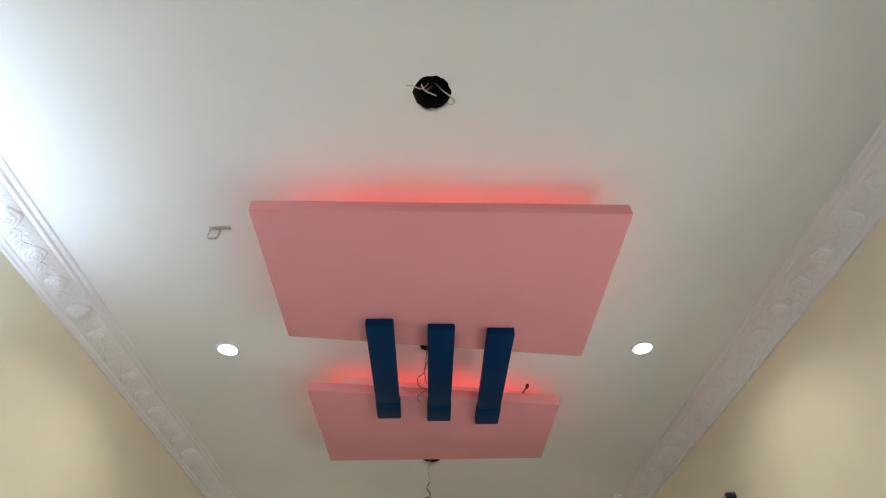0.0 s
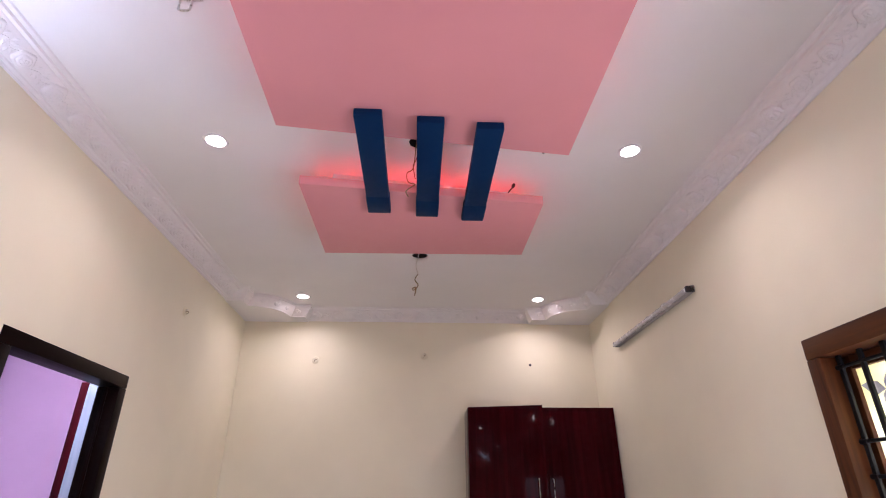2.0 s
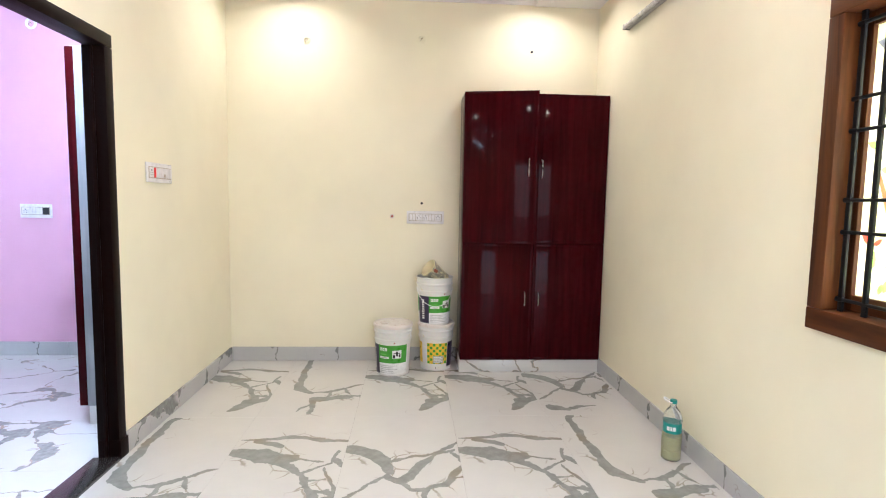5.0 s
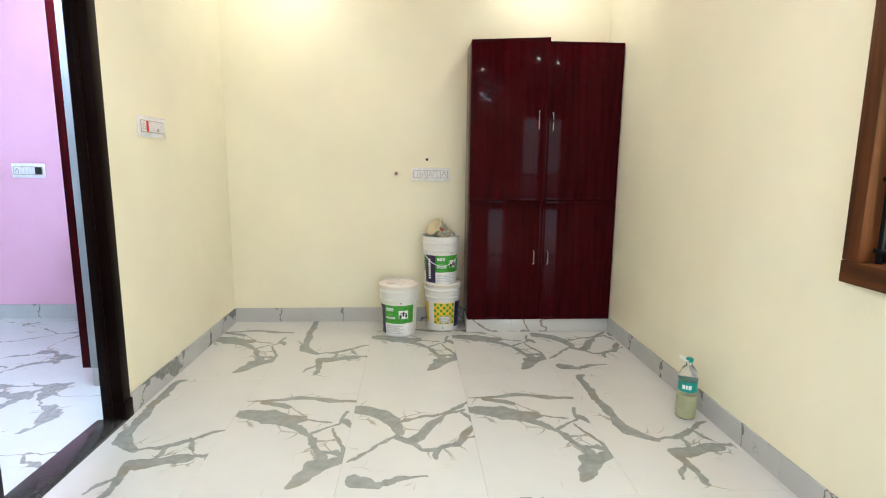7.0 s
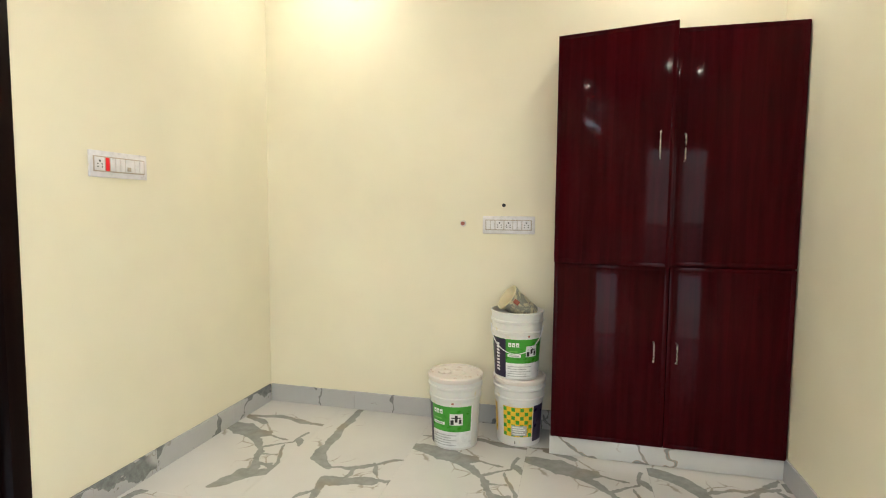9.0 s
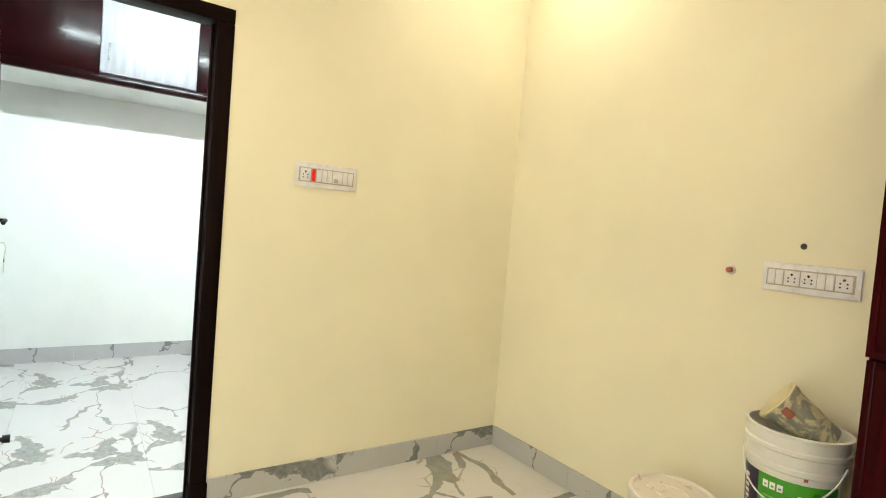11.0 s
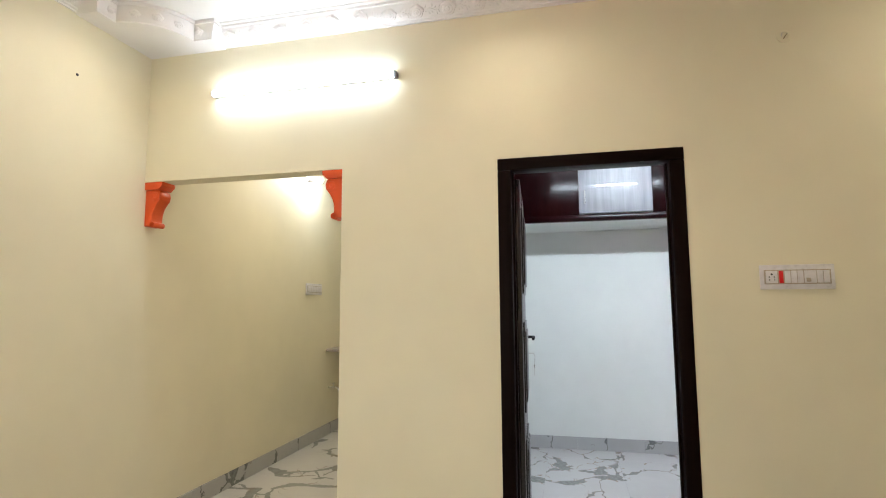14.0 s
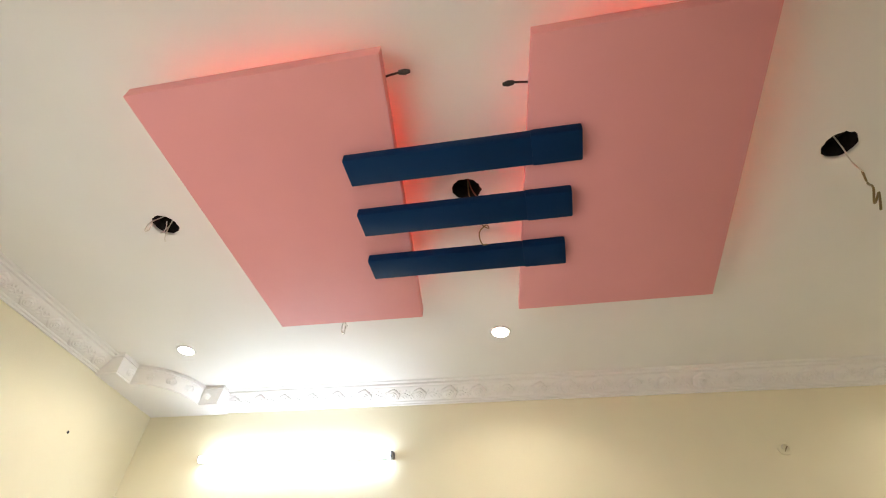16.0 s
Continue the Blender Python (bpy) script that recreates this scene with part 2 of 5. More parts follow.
def vein_print(name, base, vein, brown, strokes, rough=0.06):
    """Polished white tile printed with grey tapering veins, brown in places along their rims."""
    m, nt, p = nodes_of(name)
    c = object_coords(nt)

    def vec(op, a, b=None, scale=None):
        n = nt.nodes.new("ShaderNodeVectorMath")
        n.operation = op
        link(nt, a, n.inputs[0])
        if b is not None and not hasattr(b, "default_value"):
            n.inputs[1].default_value = b
        elif b is not None:
            link(nt, b, n.inputs[1])
        if scale is not None:
            link(nt, scale, n.inputs["Scale"])
        return n

    def warp(at, scale, size, detail):
        centred = vec("SUBTRACT", noise_node(nt, scale, detail, 0.6, at).outputs["Color"], (0.5, 0.5, 0.5)).outputs[0]
        moved = vec("MULTIPLY_ADD", centred, (size, size, 0.0))
        link(nt, at, moved.inputs[2])
        return moved.outputs[0]

    q = warp(warp(c, 5.0, 0.09, 2), 26.0, 0.028, 3)
    flat = vec("MULTIPLY", q, (1.0, 1.0, 0.0)).outputs[0]
    near = None
    for s in strokes:
        for (x0, y0, r0), (x1, y1, r1) in zip(s, s[1:]):
            bx, by = (x1 - x0) / 100, (y1 - y0) / 100
            pa = vec("SUBTRACT", flat, (x0 / 100, y0 / 100, 0.0)).outputs[0]
            along = maths(nt, "MULTIPLY", vec("DOT_PRODUCT", pa, (bx, by, 0.0)).outputs["Value"], 1.0 / (bx * bx + by * by))
            along = maths(nt, "MINIMUM", maths(nt, "MAXIMUM", along, 0.0), 1.0)
            line = nt.nodes.new("ShaderNodeCombineXYZ")
            link(nt, maths(nt, "MULTIPLY", along, bx), line.inputs[0])
            link(nt, maths(nt, "MULTIPLY", along, by), line.inputs[1])
            gapv = vec("DISTANCE", pa, line.outputs[0]).outputs["Value"]
            width = maths(nt, "ADD", maths(nt, "MULTIPLY", along, (r1 - r0) / 100), r0 / 100)
            d = maths(nt, "SUBTRACT", gapv, width)
            near = d if near is None else maths(nt, "MINIMUM", near, d)
    ragged = noise_node(nt, 11.0, 4, 0.6, c)
    near = maths(nt, "ADD", near, maths(nt, "MULTIPLY", maths(nt, "SUBTRACT", ragged.outputs[0], 0.60), 0.022))
    cells = nt.nodes.new("ShaderNodeTexVoronoi")
    cells.feature = "DISTANCE_TO_EDGE"
    cells.inputs["Scale"].default_value = 7.5
    link(nt, q, cells.inputs["Vector"])
    beside = ramp(nt, near, ((0.03, (1,) * 3), (0.085, (0,) * 3))).outputs[0]
    patchy = ramp(nt, noise_node(nt, 4.5, 2, 0.5, c).outputs[0], ((0.50, (0,) * 3), (0.57, (1,) * 3))).outputs[0]
    thread = ramp(nt, cells.outputs["Distance"], ((0.012, (1,) * 3), (0.035, (0,) * 3))).outputs[0]
    web = maths(nt, "MULTIPLY", maths(nt, "MULTIPLY", thread, beside), patchy)
    inside = ramp(nt, maths(nt, "ADD", maths(nt, "MULTIPLY", near, -100.0), 0.5), ((0.38, (0,) * 3), (0.62, (1,) * 3))).outputs[0]
    rim = ramp(nt, maths(nt, "ADD", maths(nt, "MULTIPLY", near, -60.0), 0.5), ((0.15, (0,) * 3), (0.45, (1,) * 3))).outputs[0]
    rusty = ramp(nt, noise_node(nt, 3.2, 2, 0.5, c).outputs[0], ((0.50, (0,) * 3), (0.62, (1,) * 3))).outputs[0]
    cloud = noise_node(nt, 3, 5, 0.6, c)
    grain = noise_node(nt, 14, 5, 0.65, c)
    col = ramp(nt, cloud.outputs[0], ((0.3, tuple(v * 0.93 for v in base)), (0.7, base))).outputs[0]
    col = mix(nt, maths(nt, "MULTIPLY", web, 0.7), col, tuple(0.5 * (u + v) for u, v in zip(vein, brown)))
    col = mix(nt, maths(nt, "MULTIPLY", maths(nt, "MULTIPLY", rim, rusty), 0.55), col, brown)
    veincol = mix(nt, ramp(nt, grain.outputs[0], ((0.35, (0,) * 3), (0.65, (1,) * 3))).outputs[0], tuple(v * 0.85 for v in vein), tuple(v * 1.2 for v in vein))
    veincol = mix(nt, maths(nt, "MULTIPLY", rusty, 0.35), veincol, brown)
    col = mix(nt, maths(nt, "MULTIPLY", inside, 0.92), col, veincol)
    link(nt, col, p.inputs["Base Color"])
    smear = noise_node(nt, 5, 4, 0.6, c)
    link(nt, ramp(nt, smear.outputs[0], ((0.3, (rough,) * 3), (0.75, (rough + 0.09,) * 3))).outputs[0], p.inputs["Roughness"])
    p.inputs["Specular IOR Level"].default_value = 0.5
    return m


def plain(name, colour, rough=0.4, metal=0.0, spec=0.5, vary=0.08, scale=30, coat=0.0):
    m, nt, p = nodes_of(name)
    n = noise_node(nt, scale, 4, 0.6, object_coords(nt))
    lo, hi = tuple(v * (1 - vary) for v in colour), tuple(min(1, v * (1 + vary)) for v in colour)
    link(nt, ramp(nt, n.outputs[0], ((0.35, lo), (0.65, hi))).outputs[0], p.inputs["Base Color"])
    link(nt, ramp(nt, n.outputs[0], ((0.3, (max(0.02, rough - 0.05),) * 3), (0.7, (rough + 0.07,) * 3))).outputs[0], p.inputs["Roughness"])
    p.inputs["Metallic"].default_value, p.inputs["Specular IOR Level"].default_value = metal, spec
    p.inputs["Coat Weight"].default_value = coat
    return m


def glowing(name, colour, strength, body=(0.8, 0.8, 0.8)):
    m, nt, p = nodes_of(name)
    p.inputs["Base Color"].default_value = (*body, 1)
    p.inputs["Emission Color"].default_value = (*colour, 1)
    p.inputs["Emission Strength"].default_value = strength
    return m


def stained(name, base, stain, rough=0.4, cover=0.6, scale=9.0):
    """Plastic with splashes of dried paint."""
    m, nt, p = nodes_of(name)
    c = object_coords(nt)
    n = noise_node(nt, scale, 5, 0.65, c, 0.8)
    f = noise_node(nt, scale * 5, 3, 0.6, c)
    mask = ramp(nt, n.outputs[0], ((cover, (0,) * 3), (cover + 0.07, (1,) * 3))).outputs[0]
    col = mix(nt, mask, base, stain)
    col = mix(nt, 0.12, col, f.outputs["Color"], "MULTIPLY")
    link(nt, col, p.inputs["Base Color"])
    p.inputs["Roughness"].default_value = rough
    bump(nt, p, n.outputs[0], 0.1, 0.002)
    return m


M_CREAM = painted("cream_wall_paint", (0.80, 0.747, 0.575), 0.55, 0.2)
M_CEIL = painted("white_ceiling_paint", (0.80, 0.78, 0.765), 0.6, 0.08, 0.04)
M_WHITEWALL = painted("pale_wall_paint", (0.80, 0.82, 0.78), 0.55)
M_PINKWALL = painted("lilac_pink_wall_paint", (0.70, 0.385, 0.52), 0.5)
M_PINK = painted("salmon_pink_board_paint", (0.78, 0.335, 0.345), 0.5, 0.06, 0.05, 0.15)
M_BLUE = painted("navy_blue_bar_paint", (0.003, 0.026, 0.085), 0.5, 0.25, 0.2, 0.08)
M_PLASTER = painted("white_plaster_molding", (0.80, 0.78, 0.77), 0.6, 0.1, 0.05)
M_ORANGE = painted("orange_enamel_paint", (0.78, 0.10, 0.02), 0.35, 0.1, 0.1, 0.5)
M_MARBLE = marbled("white_marble_tile", (0.60, 0.59, 0.57), (0.25, 0.26, 0.245), (0.30, 0.20, 0.12), 1.0, 5)
M_PRINTS = [vein_print("white_marble_" + n, (0.60, 0.59, 0.57), (0.235, 0.245, 0.23), (0.27, 0.19, 0.10), v)
            for n, v in (("arched_veins", VEINS_A), ("crossed_veins", VEINS_B), ("slanting_veins", VEINS_C))]
M_SKIRT = marbled("grey_marble_skirting", (0.47, 0.465, 0.46), (0.17, 0.18, 0.175), (0.30, 0.27, 0.24), 1.5, 9, 0.12, 1.7)
M_GROUT = plain("floor_grout", (0.60, 0.59, 0.57), 0.8)
M_GRANITE = plain("dark_granite", (0.03, 0.026, 0.024), 0.2, 0, 0.5, 0.7, 90)
M_COUNTER = plain("speckled_granite", (0.42, 0.36, 0.32), 0.15, 0, 0.5, 0.6, 120)
M_MAROON = wooden("maroon_laminate", (0.018, 0.0014, 0.0022), (0.050, 0.0032, 0.0056), 0.06, 2, 1.4, 0.0, 0.0, 0.05)
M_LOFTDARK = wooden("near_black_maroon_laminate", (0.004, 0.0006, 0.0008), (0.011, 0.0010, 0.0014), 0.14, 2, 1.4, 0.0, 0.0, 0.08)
M_DARKWOOD = wooden("dark_brown_varnished_wood", (0.003, 0.0015, 0.0012), (0.010, 0.0035, 0.0028), 0.38, 2, 1.0, 0.0, 0.15, 0.06)
M_DARKWOOD_H = wooden("dark_brown_varnished_lintel", (0.003, 0.0015, 0.0012), (0.010, 0.0035, 0.0028), 0.38, 1, 1.0, 0.0, 0.15, 0.06)
M_TEAK = wooden("brown_teak_upright", (0.016, 0.0045, 0.0014), (0.150, 0.046, 0.011), 0.45, 2, 1.0, 0.0, 0.15, 0.2)
M_TEAK_H = wooden("brown_teak_rail", (0.016, 0.0045, 0.0014), (0.150, 0.046, 0.011), 0.45, 1, 1.0, 0.0, 0.15, 0.2)
M_LEAF = wooden("glossy_dark_brown_leaf", (0.004, 0.002, 0.002), (0.016, 0.007, 0.006), 0.24, 2, 1.0, 0.0, 0.1, 0.55)
M_LOFTPANEL = wooden("grey_streaked_laminate", (0.17, 0.17, 0.19), (0.34, 0.34, 0.36), 0.45, 2, 0.9, 1.0, 0.0)
M_IRON = plain("black_painted_iron", (0.006, 0.0065, 0.007), 0.45, 0.0, 0.2)
M_STEEL = plain("brushed_steel", (0.62, 0.60, 0.56), 0.28, 1.0)
M_ALU = plain("grey_aluminium_batten", (0.46, 0.44, 0.42), 0.4, 0.3)
M_CAP = plain("grey_plastic", (0.16, 0.16, 0.17), 0.4)
M_BLACK = plain("black_plastic", (0.012, 0.012, 0.013), 0.4)
M_PLATE = plain("white_switch_plastic", (0.70, 0.68, 0.69), 0.3)
M_PLATELINE = plain("beige_switch_frame", (0.42, 0.36, 0.29), 0.4)
M_REDGLOW = glowing("red_neon_switch", (1.0, 0.0, 0.0), 0.10, (0.40, 0.004, 0.006))
M_HOLE = plain("dark_junction_box", (0.018, 0.014, 0.012), 0.8, 0, 0.2, 0.5, 40)
M_WIRE_W = plain("white_wire", (0.62, 0.58, 0.53), 0.4)
M_WIRE_Y = plain("yellow_brown_wire", (0.20, 0.14, 0.05), 0.4)
M_WIRE_R = plain("red_wire_plug", (0.35, 0.10, 0.06), 0.5)
M_DOWN = glowing("warm_downlight_diffuser", (1.0, 0.88, 0.70), 30.0)
M_TUBE = glowing("lit_tube", (0.74, 0.87, 1.0), TUBE_STRENGTH)
M_TUBE_IN = glowing("lit_cool_tube", (0.72, 0.86, 1.0), INNER_STRENGTH)
M_BULB = glowing("lit_bulb", (0.84, 0.93, 1.0), 300.0)
M_LED = glowing("red_led_strip", (1.0, 0.06, 0.035), LED_STRENGTH)
M_OPAL = plain("unlit_opal_diffuser", (0.60, 0.58, 0.56), 0.25)
M_BUCKET = stained("white_bucket_plastic", (0.74, 0.73, 0.70), (0.72, 0.62, 0.40), 0.32, 0.62)
M_LID = stained("paint_splashed_lid", (0.76, 0.70, 0.64), (0.50, 0.34, 0.26), 0.4, 0.60, 14)
M_GREENLABEL = plain("green_label_print", (0.05, 0.30, 0.02), 0.3)
M_PURPLELABEL = plain("dark_violet_label_print", (0.022, 0.014, 0.045), 0.3)
M_WHITELABEL = plain("white_label_print", (0.78, 0.78, 0.78), 0.3)
M_GREYLABEL = plain("grey_label_print", (0.42, 0.42, 0.42), 0.3)
M_YELLOWLABEL = plain("yellow_label_print", (0.74, 0.48, 0.02), 0.3)
M_TIN = stained("paint_smeared_tin", (0.34, 0.34, 0.28), (0.74, 0.68, 0.45), 0.35, 0.46, 16)
M_CREAMPAINT = stained("dried_cream_paint", (0.76, 0.68, 0.44), (0.62, 0.54, 0.34), 0.5)
M_TEALLABEL = plain("teal_bottle_label", (0.0, 0.24, 0.20), 0.3)
M_LIQUID = plain("cloudy_greenish_liquid", (0.46, 0.46, 0.22), 0.2)

M_CLEAR, _nt, _p = nodes_of("clear_bottle_plastic")
_p.inputs["Base Color"].default_value = (0.93, 0.95, 0.93, 1)
_p.inputs["Transmission Weight"].default_value, _p.inputs["Roughness"].default_value, _p.inputs["IOR"].default_value = 0.9, 0.08, 1.2

M_FILM, _nt, _p = nodes_of("frosted_window_film")
_tr = _nt.nodes.new("ShaderNodeBsdfTranslucent")
_n = noise_node(_nt, 3.0, 3, 0.5, object_coords(_nt))
_c = ramp(_nt, _n.outputs[0], ((0.35, (0.56, 0.53, 0.24)), (0.65, (0.68, 0.67, 0.46)))).outputs[0]
link(_nt, _c, _tr.inputs[0]), link(_nt, _c, _p.inputs["Base Color"])
_p.inputs["Roughness"].default_value = 0.12
_mx = _nt.nodes.new("ShaderNodeMixShader")
_mx.inputs[0].default_value = 0.72
link(_nt, _p.outputs[0], _mx.inputs[1]), link(_nt, _tr.outputs[0], _mx.inputs[2])
link(_nt, _mx.outputs[0], _nt.nodes["Material Output"].inputs[0])


def printed(name, colour):
    """Ink on the window film: lets some light through."""
    m, nt, p = nodes_of(name)
    t = nt.nodes.new("ShaderNodeBsdfTranslucent")
    n = noise_node(nt, 24, 4, 0.6, object_coords(nt))
    c = ramp(nt, n.outputs[0], ((0.3, tuple(v * 0.6 for v in colour)), (0.7, tuple(min(1, v * 1.25) for v in colour)))).outputs[0]
    link(nt, c, t.inputs[0]), link(nt, c, p.inputs["Base Color"])
    mx = nt.nodes.new("ShaderNodeMixShader")
    mx.inputs[0].default_value = 0.6
    link(nt, p.outputs[0], mx.inputs[1]), link(nt, t.outputs[0], mx.inputs[2])
    link(nt, mx.outputs[0], nt.nodes["Material Output"].inputs[0])
    return m


M_LEAFPRINT = printed("green_leaf_print", (0.24, 0.46, 0.10))
M_BARKPRINT = printed("brown_branch_print", (0.28, 0.11, 0.05))
M_BIRDPRINT = printed("grey_bird_print", (0.16, 0.16, 0.20))
M_REDPRINT = printed("red_butterfly_print", (0.75, 0.07, 0.04))
M_ORANGEPRINT = printed("orange_bird_print", (0.85, 0.36, 0.06))


# ---- mesh helpers ----
def box(bm, x0, x1, y0, y1, z0, z1, r=0.0, seg=2):
    tmp = bmesh.new()
    bmesh.ops.create_cube(tmp, size=1)
    for v in tmp.verts:
        v.co = Vector(((x0 + x1) / 2 + v.co.x * (x1 - x0), (y0 + y1) / 2 + v.co.y * (y1 - y0), (z0 + z1) / 2 + v.co.z * (z1 - z0)))
    if r:
        bmesh.ops.bevel(tmp, geom=tmp.edges[:], offset=r, segments=seg, profile=0.5, affect="EDGES")
    absorb(bm, tmp)
    return bm


def absorb(bm, tmp, m=None):
    if m is not None:
        tmp.transform(m)
    data = bpy.data.meshes.new("tmp")
    tmp.to_mesh(data)
    tmp.free()
    bm.from_mesh(data)
    bpy.data.meshes.remove(data)


def lathe(bm, profile, seg=32, m=None):
    """profile: (radius, z) from bottom to top, turned round z."""
    tmp = bmesh.new()
    rings = []
    for r, z in profile:
        if r < 1e-6:
            rings.append([tmp.verts.new((0, 0, z))])
        else:
            rings.append([tmp.verts.new((r * math.cos(6.28319 * i / seg), r * math.sin(6.28319 * i / seg), z)) for i in range(seg)])
    for a, b in zip(rings, rings[1:]):
        for i in range(seg):
            j = (i + 1) % seg
            if len(a) == 1 and len(b) == 1:
                continue
            if len(a) == 1:
                tmp.faces.new((a[0], b[i], b[j]))
            elif len(b) == 1:
                tmp.faces.new((a[i], a[j], b[0]))
            else:
                tmp.faces.new((a[i], a[j], b[j], b[i]))
    bmesh.ops.recalc_face_normals(tmp, faces=tmp.faces[:])
    absorb(bm, tmp, m)
    return bm


def rod(bm, a, b, r, seg=12, r2=None):
    a, b = Vector(a), Vector(b)
    q = (b - a).to_track_quat("Z", "Y").to_matrix().to_4x4()
    r2 = r if r2 is None else r2
    lathe(bm, ((0, 0), (r, 0), (r2, (b - a).length), (0, (b - a).length)), seg, Matrix.Translation(a) @ q)
    return bm


def tube(bm, pts, r, seg=8):
    """A bent wire through points."""
    pts = [Vector(p) for p in pts]
    fine = []
    for i in range(len(pts) - 1):
        p0, p1, p2, p3 = pts[max(i - 1, 0)], pts[i], pts[i + 1], pts[min(i + 2, len(pts) - 1)]
        for k in range(5):
            t = k / 5
            fine.append(0.5 * (2 * p1 + (p2 - p0) * t + (2 * p0 - 5 * p1 + 4 * p2 - p3) * t * t + (3 * p1 - p0 - 3 * p2 + p3) * t ** 3))
    fine.append(pts[-1])
    rings = []
    for i, p in enumerate(fine):
        d = (fine[min(i + 1, len(fine) - 1)] - fine[max(i - 1, 0)]).normalized()
        q = d.to_track_quat("Z", "Y")
        rings.append([bm.verts.new(p + q @ Vector((r * math.cos(6.28319 * k / seg), r * math.sin(6.28319 * k / seg), 0))) for k in range(seg)])
    for a, b in zip(rings, rings[1:]):
        for k in range(seg):
            bm.faces.new((a[k], a[(k + 1) % seg], b[(k + 1) % seg], b[k]))
    bm.faces.new(rings[0][::-1]), bm.faces.new(rings[-1])
    return bm


def extrude(bm, outline, m, depth, r=0.0):
    """An outline in local x, y pulled along local z by depth, laid by m."""
    tmp = bmesh.new()
    f = tmp.faces.new([tmp.verts.new((x, y, 0)) for x, y in outline])
    up = bmesh.ops.extrude_face_region(tmp, geom=[f])["geom"]
    bmesh.ops.translate(tmp, vec=(0, 0, depth), verts=[g for g in up if isinstance(g, bmesh.types.BMVert)])
    bmesh.ops.recalc_face_normals(tmp, faces=tmp.faces[:])
    if r:
        bmesh.ops.bevel(tmp, geom=tmp.edges[:], offset=r, segments=2, profile=0.5, affect="EDGES")
    absorb(bm, tmp, m)
    return bm


def mesh_of(name, bm, material, smooth=True):
    data = bpy.data.meshes.new(name)
    bm.to_mesh(data)
    bm.free()
    data.materials.append(material)
    if smooth:
        data.shade_smooth()
        data.set_sharp_from_angle(angle=radians(32))
    return data


def part(name, bm, material, parent=None, label="", m=None):
    ob = new(name, mesh_of(name, bm, material))
    if parent is not None:
        ob.parent = parent
    if m is not None:
        ob.matrix_local = m
    if label:
        tagged(ob, label)
    return ob


def thing(name, m, label, category, group=""):
    ob = new(name)
    ob.matrix_world = m
    ob.empty_display_size = 0.1
    return tagged(ob, label, category, group)


def setting(name, bm, material, label, category, parent=None):
    ob = part(name, bm, material, parent)
    return tagged(ob, label, category, kind="structure")


B = bmesh.new

# ---- structure ----
TOP, WT = 3.16, 0.115
OPEN_Y, OPEN_Z = 1.295, 2.125
DY0, DY1, DZ = 2.172, 3.080, 2.120
WY0, WY1, WZ0, WZ1 = 0.945, 2.198, 0.897, 2.092
IX0, IX1, IY0, IY1 = -4.35, XL - WT, 1.37, 4.85
PX0 = -5.4

bm = B()
box(bm, XL - WT, XL, YN, OPEN_Y, OPEN_Z, TOP)
box(bm, XL - WT, XL, OPEN_Y, DY0, 0, TOP)
box(bm, XL - WT, XL, DY0, DY1, DZ, TOP)
box(bm, XL - WT, XL, DY1, YF + 0.15, 0, TOP)
wall_west = setting("wall_west", bm, M_CREAM, "cream painted plaster wall with a doorway and an open passage", "wall")
bm = B()
box(bm, XL, XR + 0.2, YF, YF + 0.15, 0, TOP)
wall_north = setting("wall_north", bm, M_CREAM, "cream painted plaster wall behind the wardrobe", "wall")
bm = B()
box(bm, XR, XR + 0.2, YN, WY0, 0, TOP), box(bm, XR, XR + 0.2, WY1, YF, 0, TOP)
box(bm, XR, XR + 0.2, WY0, WY1, 0, WZ0), box(bm, XR, XR + 0.2, WY0, WY1, WZ1, TOP)
wall_east = setting("wall_east", bm, M_CREAM, "cream painted plaster wall with a wooden window", "wall")
bm = B()
# gap from x 0.10 to 1.00 is unseen, added to let the fill lamp in
box(bm, PX0 - 0.15, 0.10, YN - 0.2, YN, 0, TOP), box(bm, 1.00, XR + 0.2, YN - 0.2, YN, 0, TOP), box(bm, 0.10, 1.00, YN - 0.2, YN, 2.05, TOP)
wall_south = setting("wall_south", bm, M_CREAM, "cream painted plaster wall running on into the passage", "wall")
bm = B()
box(bm, PX0 - 0.15, XL - WT, OPEN_Y, IY0 - 0.06, 0, TOP)
box(bm, PX0 - 0.15, PX0, YN, OPEN_Y, 0, TOP)
setting("wall_passage", bm, M_CREAM, "cream painted wall closing the kitchen passage", "wall")
setting("wall_bedroom_west", box(B(), IX0 - 0.15, IX0, IY0, IY1, 0, TOP), M_WHITEWALL, "pale white painted bedroom wall under the loft", "wall")
setting("wall_bedroom_south", box(B(), IX0 - 0.15, IX1, IY0 - 0.06, IY0, 0, TOP), M_WHITEWALL, "pale white painted bedroom side wall", "wall")
bm = B()
box(bm, IX1 - 0.012, IX1 - 0.001, IY0, DY0, 0, TOP), box(bm, IX1 - 0.012, IX1 - 0.001, DY1, IY1, 0, TOP), box(bm, IX1 - 0.012, IX1 - 0.001, DY0, DY1, DZ, TOP)
setting("wall_bedroom_east", bm, M_WHITEWALL, "pale white painted bedroom wall around the door", "wall")
bm = B()
box(bm, IX0 - 0.15, XL - WT, IY1, IY1 + 0.15, 0, TOP)
setting("wall_bedroom_pink", bm, M_PINKWALL, "lilac pink painted bedroom wall", "wall")

# board ceiling with three wiring holes cut through it
HOLES = ((-0.272, 0.986), (-0.272, 2.253), (-0.265, 3.500))
HOLE_R = 0.055


